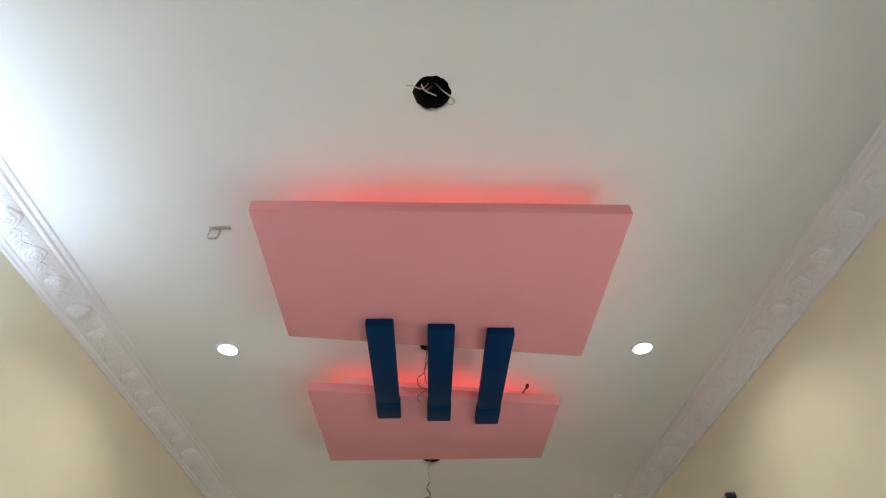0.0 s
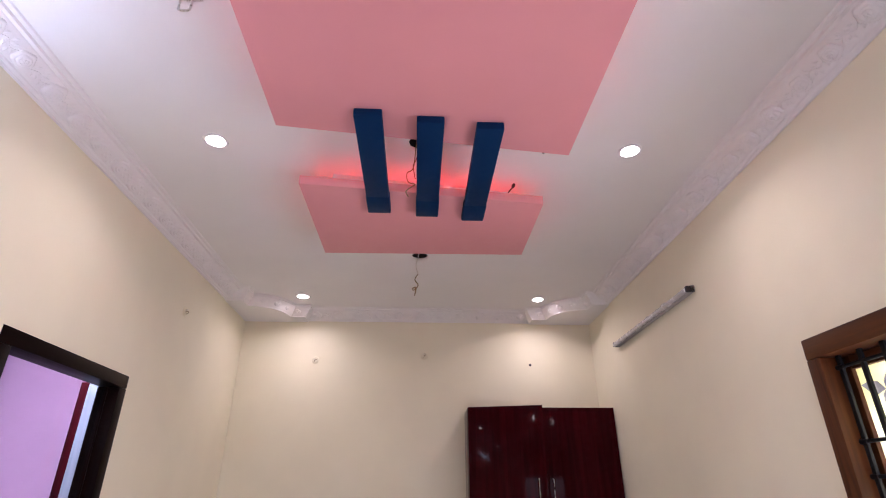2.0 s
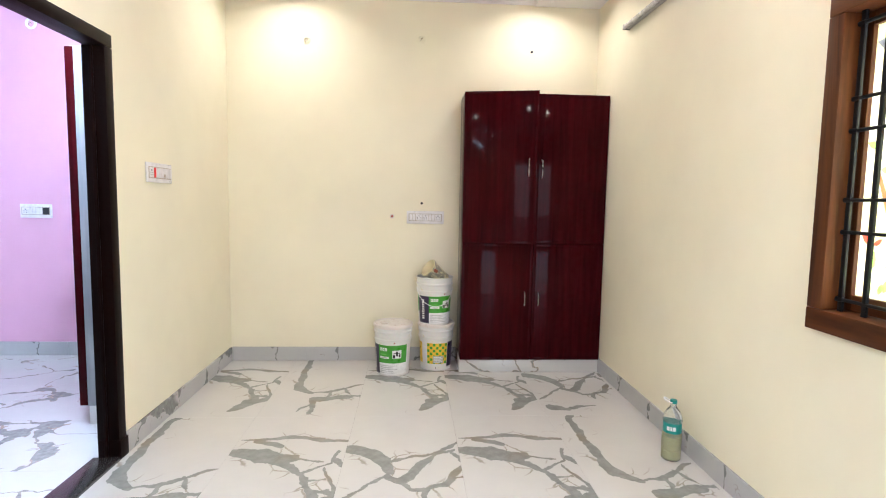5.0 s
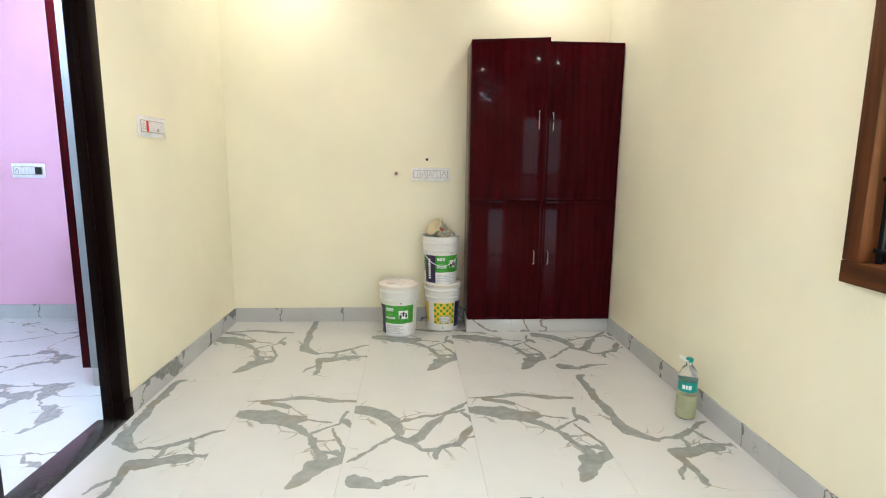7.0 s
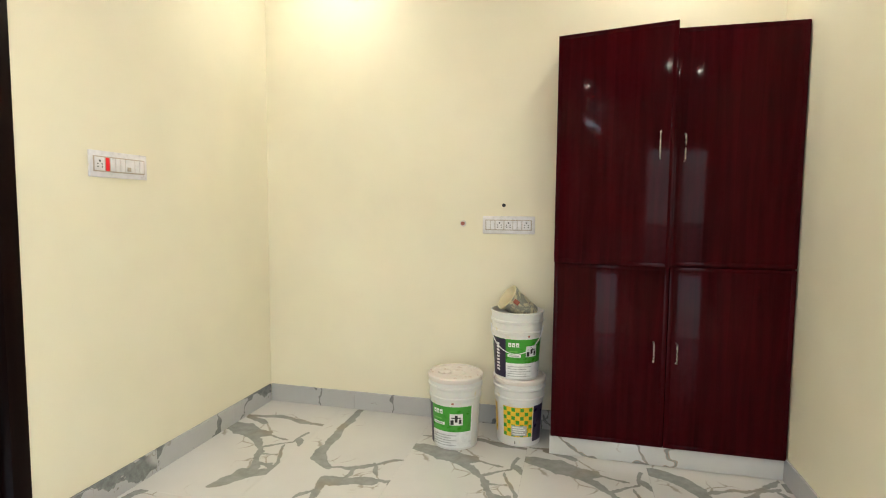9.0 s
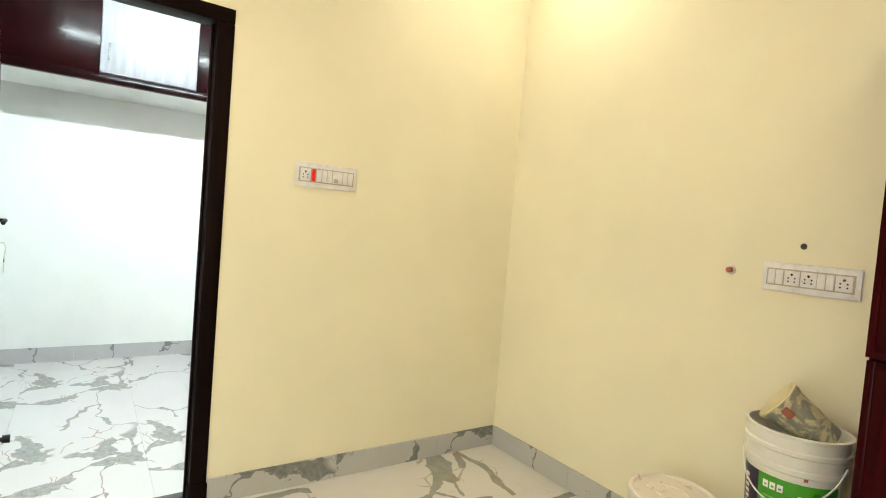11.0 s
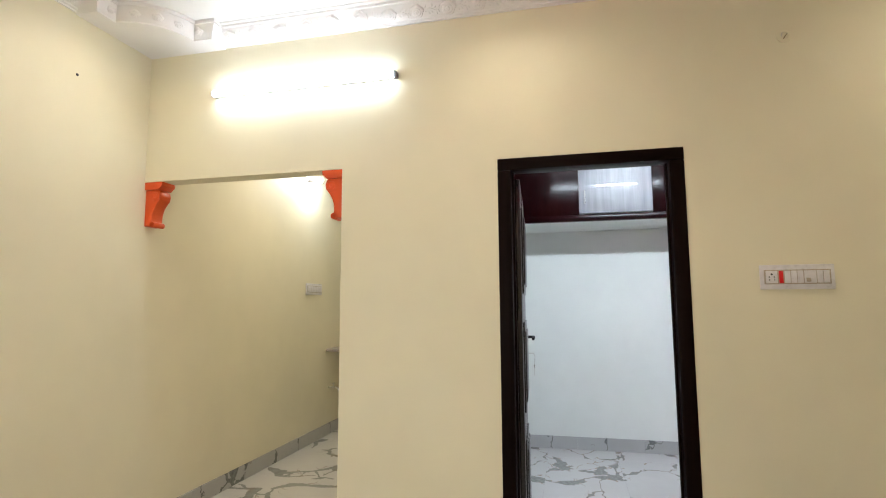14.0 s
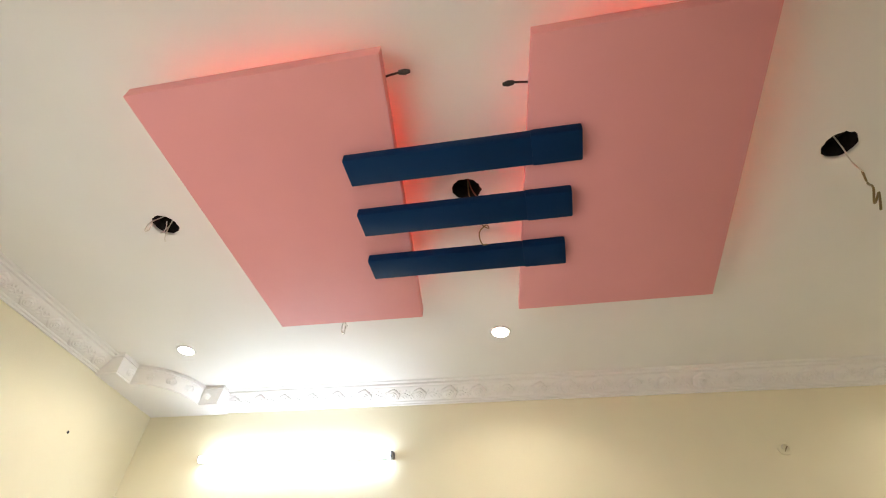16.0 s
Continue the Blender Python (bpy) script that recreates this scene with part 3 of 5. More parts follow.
def ceiling_board():
    bm = B()
    for z in (ZC, ZC + 0.012):
        edges = []
        loops = [[(XL, YN), (XR, YN), (XR, YF), (XL, YF)]]
        for n, (hx, hy) in enumerate(HOLES):
            rnd = random.Random(n)
            loops.append([(hx + HOLE_R * rnd.uniform(0.94, 1.06) * math.cos(6.28319 * i / 28), hy + HOLE_R * rnd.uniform(0.94, 1.06) * math.sin(6.28319 * i / 28)) for i in range(28)])
        for lp in loops:
            vs = [bm.verts.new((x, y, z)) for x, y in lp]
            edges += [bm.edges.new((vs[i], vs[(i + 1) % len(vs)])) for i in range(len(vs))]
        bmesh.ops.triangle_fill(bm, edges=edges, use_beauty=True)
    return bm


setting("ceiling", ceiling_board(), M_CEIL, "white painted gypsum ceiling", "ceiling")
bm = B()
box(bm, PX0 - 0.15, XR + 0.2, YN - 0.2, IY1 + 0.15, TOP, TOP + 0.12)
setting("ceiling_slab", bm, M_HOLE, "concrete slab above the board ceiling", "ceiling")
bm = B()
box(bm, IX0, IX1 - 0.012, IY0, IY1, ZC, ZC + 0.05)
setting("ceiling_bedroom", bm, M_CEIL, "white bedroom ceiling", "ceiling")
bm = B()
box(bm, PX0, XL - WT, YN, OPEN_Y, ZC, ZC + 0.05)
setting("ceiling_passage", bm, M_CEIL, "white passage ceiling", "ceiling")
bm = B()
box(bm, PX0 - 0.15, XR + 0.2, YN - 0.2, IY1 + 0.15, -0.12, -0.006)
floor = setting("floor", bm, M_GROUT, "white marble tiled floor with grey veins", "floor")
bm = B()
box(bm, -400, 400, -400, 400, -0.6, -0.5)
setting("ground", bm, plain("bare_ground", (0.22, 0.17, 0.12), 0.9, 0, 0.2, 0.3, 2), "bare earth ground outside the house", "ground")

# cove molding: a slanted band with steps
COVE = ((0, -0.085), (0.011, -0.085), (0.014, -0.078), (0.024, -0.075), (0.028, -0.068), (0.036, -0.066), (0.100, -0.030), (0.106, -0.020), (0.120, -0.018), (0.124, -0.008), (0.140, -0.006), (0.145, 0.0))


def cove_run(a, b, inward):
    """A straight length from a to b along a wall; inward: the way out of the wall."""
    bm = B()
    n = Vector((*inward, 0))
    rows = []
    for p in (a, b):
        rows.append([bm.verts.new(Vector((p[0], p[1], ZC)) + n * (d + 0.001) + Vector((0, 0, z - 0.001))) for d, z in COVE])
    for i in range(len(COVE) - 1):
        bm.faces.new((rows[0][i], rows[0][i + 1], rows[1][i + 1], rows[1][i]))
    bmesh.ops.recalc_face_normals(bm, faces=bm.faces[:])
    return bm


def rose_mesh():
    """A moulded rose: three whorls of rounded petals in low relief."""
    bm = B()
    seg, rings = 24, 14
    grid = []
    for k in range(rings + 1):
        f = k / rings
        row = []
        for i in range(seg):
            a = 6.28319 * i / seg
            turn = 0.06 * math.sin(2 * a + 9 * f)
            r = 0.041 * f * (1 + 0.07 * f * math.sin(5 * a + 1))
            whorl = abs(math.sin(9.42478 * min(1.0, f + turn * 0.5)))
            z = 0.017 * (1 - f ** 2.0) + 0.0048 * whorl * (0.75 + 0.25 * math.sin(5 * a + 7 * f))
            row.append(bm.verts.new((r * math.cos(a), r * math.sin(a), z if f < 1 else -0.003)))
        grid.append(row)
    for a, b in zip(grid, grid[1:]):
        for i in range(seg):
            bm.faces.new((a[i], a[(i + 1) % seg], b[(i + 1) % seg], b[i]))
    bmesh.ops.remove_doubles(bm, verts=bm.verts[:], dist=1e-5)
    return bm


def spray_mesh():
    """A moulded stem with four leaves."""
    bm = B()
    tube(bm, ((-0.055, -0.012, 0.0), (-0.02, 0.010, 0.001), (0.02, -0.010, 0.001), (0.055, 0.012, 0.0)), 0.003, 6)
    for x, y, turn in ((-0.045, 0.030, 0.9), (-0.030, -0.034, -0.7), (-0.008, -0.016, -0.8), (0.004, 0.036, 1.2), (0.016, 0.013, 0.7), (0.030, -0.036, -1.3), (0.038, -0.012, -0.9), (0.046, 0.030, 0.5)):
        tmp = B()
        mid = [tmp.verts.new((0.030 * f, 0, 0.001 + 0.004 * math.sin(3.14 * f))) for f in (0, 0.35, 0.7, 1)]
        for s in (1, -1):
            side = [tmp.verts.new((0.030 * f, s * 0.010 * math.sin(3.14 * min(1, f * 1.1)), 0.001)) for f in (0.12, 0.45, 0.8)]
            tmp.faces.new((mid[0], side[0], mid[1])), tmp.faces.new((mid[1], side[0], side[1], mid[2])), tmp.faces.new((mid[2], side[1], side[2], mid[3]))
        absorb(bm, tmp, pose(x - 0.012, y * 0.4, 0, 0, 0, math.degrees(turn)))
    bmesh.ops.recalc_face_normals(bm, faces=bm.faces[:])
    return bm


ROSE = mesh_of("rose", rose_mesh(), M_PLASTER)
SPRAY = mesh_of("leaf_spray", spray_mesh(), M_PLASTER)


def ornament(data, at, along, inward, owner, slope=True, size=1.0):
    """Lay a moulded ornament on the slanted band of the cove."""
    n = Vector((*inward, 0))
    face = (n * 0.49 + Vector((0, 0, -0.87))).normalized() if slope else n
    x = Vector((*along, 0))
    y = face.cross(x)
    m = Matrix((x, y, face)).transposed().to_4x4()
    ob = new(data.name, data)
    ob.parent = owner
    ob.matrix_world = Matrix.Translation(at) @ m @ Matrix.Scale(size, 4)
    return ob


LEG = 0.53
runs = (("trim_west", (XL, YN + LEG), (XL, YF - LEG), (1, 0), "white plaster cove molding with moulded roses"),
        ("trim_east", (XR, YN + LEG), (XR, YF - LEG), (-1, 0), "white plaster cove molding with moulded roses"),
        ("trim_north", (XL + LEG, YF), (XR - LEG, YF), (0, -1), "white plaster cove molding above the wardrobe wall"),
        ("trim_south", (XL + LEG, YN), (XR - LEG, YN), (0, 1), "white plaster cove molding with moulded roses"))
for name, a, b, inward, label in runs:
    tr = setting(name, cove_run(a, b, inward), M_PLASTER, label, "molding")
    va, vb = Vector((*a, 0)), Vector((*b, 0))
    length, along = (vb - va).length, (vb - va).normalized()
    count = int(length / 0.165)
    for i in range(count):
        c = va + along * (length * (i + 0.5) / count) + Vector((*inward, 0)) * 0.068 + Vector((0, 0, ZC - 0.051))
        wob = 0.006 * math.sin(i * 2.4)
        ornament(ROSE, c + along * wob, along.xy, inward, tr, True, 1.0 + 0.1 * math.sin(i * 1.7))
        if i + 1 < count:
            ornament(SPRAY, c + along * (length * 0.5 / count), along.xy, inward, tr, True, 0.85)


def corner_molding(cx, cy, sx, sy):
    """A plaster corner: a square stub on each wall joined by a bulging arc, with a flat underside."""
    prof = ((0, -0.092), (0.010, -0.092), (0.014, -0.084), (0.022, -0.081), (0.078, -0.030), (0.086, -0.020), (0.098, -0.018), (0.102, 0))
    p2, p3 = Vector((0.41, 0.13)), Vector((0.13, 0.41))
    plan = [Vector((LEG, -0.02)), Vector((LEG, 0.13)), p2.copy()]
    mid = Vector((0.385, 0.385))
    for k in range(1, 10):
        t = k / 10
        plan.append(p2 * (1 - t) ** 2 + mid * 2 * t * (1 - t) + p3 * t * t)
    plan += [p3.copy(), Vector((0.13, LEG)), Vector((-0.02, LEG))]
    bm = B()
    rows = []
    for i, p in enumerate(plan):
        d0 = (p - plan[i - 1]).normalized() if i else (plan[1] - p).normalized()
        d1 = (plan[i + 1] - p).normalized() if i + 1 < len(plan) else d0
        n0, n1 = Vector((d0.y, -d0.x)), Vector((d1.y, -d1.x))
        if n0.dot(Vector((1, 1))) < 0 and n1.dot(Vector((1, 1))) < 0:
            n0, n1 = -n0, -n1
        n = (n0 + n1)
        n = n / max(0.35, n.length_squared / 2) if n.length > 0.1 else n0
        rows.append([bm.verts.new((cx + sx * (p.x + n.x * d * 0.6), cy + sy * (p.y + n.y * d * 0.6), ZC + z - 0.0005)) for d, z in prof])
    for a, b in zip(rows, rows[1:]):
        for k in range(len(prof) - 1):
            bm.faces.new((a[k], a[k + 1], b[k + 1], b[k]))
    under = [r[0] for r in rows] + [bm.verts.new((cx - sx * 0.004, cy - sy * 0.004, ZC - 0.0925))]
    bmesh.ops.triangle_fill(bm, edges=[bm.edges.get((under[i], under[(i + 1) % len(under)])) or bm.edges.new((under[i], under[(i + 1) % len(under)])) for i in range(len(under))])
    bmesh.ops.recalc_face_normals(bm, faces=bm.faces[:])
    tr = setting("trim_corner", bm, M_PLASTER, "white plaster corner molding with a bulging arc and roses", "molding")
    s = Vector((sx, sy, 0))
    for px, py, nx, ny in ((0.470, 0.158, 0, 1), (0.158, 0.470, 1, 0), (0.350, 0.350, 0.707, 0.707), (0.405, 0.255, 0.88, 0.47), (0.255, 0.405, 0.47, 0.88)):
        n = Vector((nx * sx, ny * sy))
        ornament(ROSE, Vector((cx + sx * px, cy + sy * py, ZC - 0.054)), (-n.y, n.x), n, tr, True, 0.72)


corner_molding(XL, YN, 1, 1)
corner_molding(XR, YN, -1, 1)
corner_molding(XL, YF, 1, -1)
corner_molding(XR, YF, -1, -1)

# ---- door between hall and bedroom ----
door = thing("door_1", pose(XL, (DY0 + DY1) / 2, 0), "dark brown varnished door standing open into the bedroom", "door")
tagged(door, kind="structure")
FX0, FX1 = -0.102, 0.006
HF, PW = (DY1 - DY0) / 2, 0.068
for y in (-HF, HF - PW):
    part("door_post", box(B(), FX0, FX1, y, y + PW, 0, DZ - 0.065, 0.004), M_DARKWOOD, door)
    part("post_foot", box(B(), FX0 + 0.003, FX1 + 0.008, y - 0.004, y + PW + 0.004, 0.001, 0.10, 0.003), M_DARKWOOD, door)
part("door_lintel", box(B(), FX0, FX1, -HF, HF, DZ - 0.063, DZ - 0.001, 0.004), M_DARKWOOD_H, door)
for y in (-HF + PW + 0.0005, HF - PW - 0.0125):
    part("door_stop_bead", box(B(), FX0 + 0.038, FX0 + 0.056, y, y + 0.012, 0, DZ - 0.066, 0.003), M_DARKWOOD, door)
part("threshold", box(B(), -WT - 0.01, 0.012, -HF + PW + 0.001, HF - PW - 0.001, -0.004, 0.014, 0.003), M_GRANITE, door, "dark granite threshold")


def door_leaf(owner, m):
    leaf = part("leaf", box(B(), 0, 0.035, 0, 0.77, 0.012, 2.03, 0.003), M_LEAF, owner, "panelled dark brown leaf", m)
    for z0, z1 in ((0.14, 0.62), (0.78, 1.26), (1.42, 1.90)):
        bm = B()
        box(bm, 0.032, 0.044, 0.12, 0.65, z0, z1, 0.011)
        box(bm, 0.042, 0.052, 0.17, 0.60, z0 + 0.05, z1 - 0.05, 0.008)
        part("panel", bm, M_LEAF, leaf)
    bm = B()
    box(bm, 0.035, 0.043, 0.695, 0.735, 0.98, 1.22, 0.003)
    rod(bm, (0.043, 0.715, 1.15), (0.085, 0.715, 1.15), 0.009)
    tube(bm, ((0.082, 0.718, 1.15), (0.086, 0.69, 1.152), (0.086, 0.64, 1.150), (0.082, 0.605, 1.142)), 0.009)
    part("door_handle", bm, M_IRON, leaf, "black lever handle on a long plate")
    bm = B()
    rod(bm, (0.043, 0.715, 1.045), (0.085, 0.715, 1.045), 0.004)
    tube(bm, ((0.083, 0.715, 1.045), (0.090, 0.715, 1.02), (0.086, 0.715, 0.985)), 0.0022)
    box(bm, 0.084, 0.088, 0.704, 0.726, 0.905, 0.985, 0.0015)
    part("key", bm, M_STEEL, leaf, "steel key hanging on its ring")
    bm = B()
    rod(bm, (0.034, 0.64, 0.125), (0.115, 0.64, 0.125), 0.011)
    rod(bm, (0.112, 0.64, 0.125), (0.142, 0.64, 0.125), 0.019)
    rod(bm, (0.034, 0.64, 0.125), (0.040, 0.64, 0.125), 0.024)
    part("door_buffer", bm, M_IRON, leaf, "black rubber door stop")


door_leaf(door, pose(FX0 + 0.003, -HF + PW + 0.002, 0, 0, 0, 93.0))

# ---- window ----
win = thing("window_1", pose(XR, (WY0 + WY1) / 2, 0), "brown teak window with black grille and printed frosted glass", "window")
tagged(win, kind="structure")
hw = (WY1 - WY0) / 2
for s in (-1, 1):
    y0, y1 = sorted((s * hw, s * (hw - 0.070)))
    part("window_post", box(B(), -0.032, 0.115, y0, y1, WZ0 + 0.079, WZ1 - 0.079, 0.004), M_TEAK, win)
part("window_head", box(B(), -0.032, 0.115, -hw, hw, WZ1 - 0.078, WZ1, 0.004), M_TEAK_H, win)
part("window_sill", box(B(), -0.034, 0.115, -hw, hw, WZ0, WZ0 + 0.078, 0.004), M_TEAK_H, win)
GY0, GY1, GZ0, GZ1 = -hw + 0.072, hw - 0.072, WZ0 + 0.079, WZ1 - 0.079
for n in range(2):
    a = GY0 if n == 0 else 0.004
    b = -0.004 if n == 0 else GY1
    sash = part("sash", box(B(), 0.050, 0.086, a, a + 0.028, GZ0 + 0.002, GZ1 - 0.002, 0.003), M_TEAK, win)
    part("stile", box(B(), 0.050, 0.086, b - 0.028, b, GZ0 + 0.002, GZ1 - 0.002, 0.003), M_TEAK, sash)
    part("rail", box(B(), 0.051, 0.085, a + 0.029, b - 0.029, GZ0 + 0.002, GZ0 + 0.06, 0.003), M_TEAK_H, sash)
    part("rail", box(B(), 0.051, 0.085, a + 0.029, b - 0.029, GZ1 - 0.05, GZ1 - 0.002, 0.003), M_TEAK_H, sash)
    pane = part("pane", box(B(), 0.066, 0.072, a + 0.026, b - 0.026, GZ0 + 0.055, GZ1 - 0.045), M_FILM, sash, "frosted pane printed with birds and leaves")
    pane.visible_shadow = False


def leaf_print(bm, y, z, size, turn):
    c, s = math.cos(turn), math.sin(turn)
    pts = [(0, 0), (0.3, 0.22), (0.65, 0.20), (1, 0), (0.65, -0.2), (0.3, -0.22)]
    bm.faces.new([bm.verts.new((0.064, y + size * (u * c - v * s), z + size * (u * s + v * c))) for u, v in pts])


rnd = random.Random(4)
for n in range(2):
    cy = (GY0 + 0.0) / 2 if n == 0 else GY1 / 2
    inks = {"leaves": (B(), M_LEAFPRINT), "branch": (B(), M_BARKPRINT), "bird": (B(), M_BIRDPRINT), "butterfly": (B(), M_REDPRINT), "songbird": (B(), M_ORANGEPRINT)}
    half = 0.20
    for z, spread, count in ((GZ0 + 0.10, half, 34), (GZ0 + 0.33, 0.17, 16), (GZ0 + 0.52, half, 22), (GZ0 + 0.74, 0.16, 12)):
        for i in range(count):
            y = cy + rnd.uniform(-spread, spread)
            up = rnd.uniform(1.0, 2.1) if z < GZ0 + 0.2 else rnd.uniform(0, 6.28)
            leaf_print(inks["leaves"][0], y, z + rnd.uniform(-0.04, 0.06), rnd.uniform(0.035, 0.075), up)
    for y0, z0, y1, z1 in ((-0.05, 0.22, 0.14, 0.34), (0.14, 0.34, 0.20, 0.5), (-0.14, 0.50, 0.04, 0.58), (0.04, 0.58, 0.16, 0.76)):
        d = Vector((0, y1 - y0, z1 - z0)).normalized().cross(Vector((1, 0, 0))) * 0.012
        q = [Vector((0.0645, cy + y0, GZ0 + z0)) + d, Vector((0.0645, cy + y1, GZ0 + z1)) + d * 0.5, Vector((0.0645, cy + y1, GZ0 + z1)) - d * 0.5, Vector((0.0645, cy + y0, GZ0 + z0)) - d]
        inks["branch"][0].faces.new([inks["branch"][0].verts.new(v) for v in q])
    for key, places in (("bird", ((0.15, 0.90, 0.10, 0.3), (0.06, 0.82, 0.07, 1.1))), ("butterfly", ((0.19, 0.24, 0.06, 0.6), (-0.1, 0.44, 0.05, 2.0))), ("songbird", ((0.08, 0.68, 0.10, 5.2), (0.05, 0.30, 0.10, 4.9)))):
        for y, z, size, turn in places:
            for k, f in ((0, 1.0), (1.9, 0.7), (-1.6, 0.6)):
                leaf_print(inks[key][0], cy + y, GZ0 + z, size * f, turn + k)
    for key, (bmk, mat) in inks.items():
        o = part("print", bmk, mat, win, key + " printed on the pane")
        o.location.x = -0.0002 * list(inks).index(key)
bars = part("grille", box(B(), 0.020, 0.032, hw - 0.097, hw - 0.079, GZ0 - 0.003, GZ1 + 0.003, 0.002), M_IRON, win, "black iron grille")
k = 1
while hw - 0.088 - 0.1 * k > GY0 + 0.03:
    yb = hw - 0.088 - 0.1 * k
    part("upright_bar", box(B(), 0.020, 0.032, yb - 0.009, yb + 0.009, GZ0 - 0.003, GZ1 + 0.003, 0.002), M_IRON, bars)
    k += 1
for z in (1.720, 1.610, 1.370, 1.257, 1.973, 1.017):
    part("cross_bar", rod(B(), (0.025, GY0 - 0.004, z), (0.025, GY1 + 0.004, z), 0.0066), M_IRON, bars)
    part("peg", rod(B(), (0.025, GY1 - 0.028, z), (0.025, GY1 + 0.004, z), 0.0095), M_IRON, bars)

# ---- suspended ceiling panels, bars and lights ----
PANEL_Z = 2.872


def ceiling_panel(corners, label):
    """corners: back left, back right, front right, front left, in plan."""
    c = sum((Vector(p) for p in corners), Vector((0, 0))) / 4
    local = [Vector(p) - c for p in corners]

    def inset(d):
        return [Vector((p.x - math.copysign(d, p.x), p.y - math.copysign(d, p.y))) for p in local]

    p = thing("ceiling_panel", pose(c.x, c.y, PANEL_Z), label, "ceiling panel", "pink ceiling panels")
    part("board", extrude(B(), inset(0), pose(0, 0, 0), 0.046, 0.0025), M_PINK, p)
    part("hanger_box", extrude(B(), inset(0.13), pose(0, 0, 0.0465), ZC - PANEL_Z - 0.047), M_CEIL, p, "white box holding the board under the ceiling")
    ring = inset(0.122)
    bm = B()
    for k in range(4):
        rod(bm, (*ring[k], 0.054), (*ring[(k + 1) % 4], 0.054), 0.005, 6)
    part("led_strip", bm, M_LED, p, "glowing red light strip")
    return p


ceiling_panel(((-0.836, 1.303), (0.362, 1.315), (0.363, 2.118), (-0.838, 1.968)), "salmon pink ceiling board with red light behind it")
ceiling_panel(((-0.834, 2.388), (0.346, 2.530), (0.347, 3.138), (-0.829, 3.156)), "smaller salmon pink ceiling board with red light behind it")
for x, y0, y1 in ((-0.470, 1.850, 2.588), (-0.233, 1.883, 2.617), (0.000, 1.909, 2.652)):
    bar = thing("ceiling_bar", pose(x, (y0 + y1) / 2, 2.836), "navy blue bar joining the two pink ceiling boards", "ceiling bar", "blue ceiling bars")
    h = (y1 - y0) / 2
    part("beam", box(B(), -0.053, 0.053, -h, h, 0, PANEL_Z - 2.836 - 0.0005, 0.004), M_BLUE, bar)
    part("end_block", box(B(), -0.056, 0.056, h - 0.150, h + 0.002, -0.002, PANEL_Z - 2.836 - 0.0008, 0.005), M_BLUE, bar)


def downlight(x, y, watts=DOWNLIGHT_W):
    t = thing("downlight", pose(x, y, ZC), "small round lit warm ceiling downlight", "downlight", "ceiling downlights")
    part("bezel", lathe(B(), ((0.040, -0.004), (0.046, -0.006), (0.052, -0.004), (0.054, -0.0005), (0.040, -0.0005), (0.040, -0.004)), 32), M_PLATE, t)
    part("diffuser", lathe(B(), ((0, -0.0035), (0.040, -0.0035), (0.040, -0.001), (0, -0.001)), 32), M_DOWN, t)
    disc_lamp(x, y, ZC - 0.008, watts, WARM)


for x, y in ((-1.195, 2.270), (0.706, 2.267), (-1.195, 4.306), (0.703, 4.306), (-1.174, 0.541)):
    downlight(x, y)
# unseen extra lamp in the passage ceiling, added only to brighten the passage
downlight(-2.95, 0.66, 4.6)


def wiring_hole(x, y, wires):
    t = thing("wiring_box", pose(x, y, ZC), "open round wiring hole with loose wires", "wiring hole", "ceiling wiring holes")
    part("cup", lathe(B(), ((0.052, 0.013), (0.058, 0.013), (0.058, 0.09), (0, 0.09), (0, 0.085), (0.052, 0.085), (0.052, 0.013)), 28), M_HOLE, t)
    for mat, r, pts in wires:
        part("wire", tube(B(), pts, r), mat, t)


wiring_hole(*HOLES[0], ((M_WIRE_W, 0.0022, ((0.01, 0.01, 0.08), (0.03, 0.0, 0.02), (0.050, -0.005, -0.02), (0.062, -0.010, -0.055), (0.056, -0.015, -0.085), (0.045, -0.012, -0.072), (0.050, -0.008, -0.04))),
                        (M_WIRE_W, 0.0022, ((-0.01, 0.01, 0.08), (-0.03, -0.01, 0.01), (-0.055, -0.03, -0.012), (-0.072, -0.035, -0.02))),
                        (M_WIRE_W, 0.002, ((0, 0.02, 0.08), (-0.02, 0.0, 0.02), (-0.03, -0.035, -0.012), (-0.02, -0.01, 0.0), (0.012, 0.012, 0.01)))))
wiring_hole(*HOLES[1], ((M_WIRE_Y, 0.0024, ((-0.01, 0, 0.08), (-0.02, 0.01, -0.02), (-0.030, 0.05, -0.10), (-0.058, 0.05, -0.13), (-0.052, 0.075, -0.16), (-0.020, 0.07, -0.175), (-0.030, 0.045, -0.20), (-0.060, 0.05, -0.225), (-0.050, 0.07, -0.24))),
                        (M_WIRE_R, 0.0022, ((0.01, 0, 0.08), (0.0, 0.02, 0.0), (-0.02, 0.05, -0.06), (-0.03, 0.02, -0.11), (-0.02, 0.035, -0.17)))))
wiring_hole(*HOLES[2], ((M_WIRE_W, 0.0024, ((0, 0, 0.08), (-0.012, 0.01, 0.0), (-0.024, 0.015, -0.06), (-0.008, 0.012, -0.13))),
                        (M_WIRE_Y, 0.0035, ((-0.010, 0.012, -0.125), (-0.030, 0.018, -0.16), (-0.008, 0.006, -0.205), (-0.036, 0.002, -0.24), (-0.046, 0.018, -0.225), (-0.022, 0.022, -0.215), (-0.03, 0.0, -0.28)))))
hook = thing("fan_hook", pose(-1.032, 1.512, ZC) @ Matrix.Scale(0.72, 4), "bent steel hook for a ceiling fan", "ceiling hook")
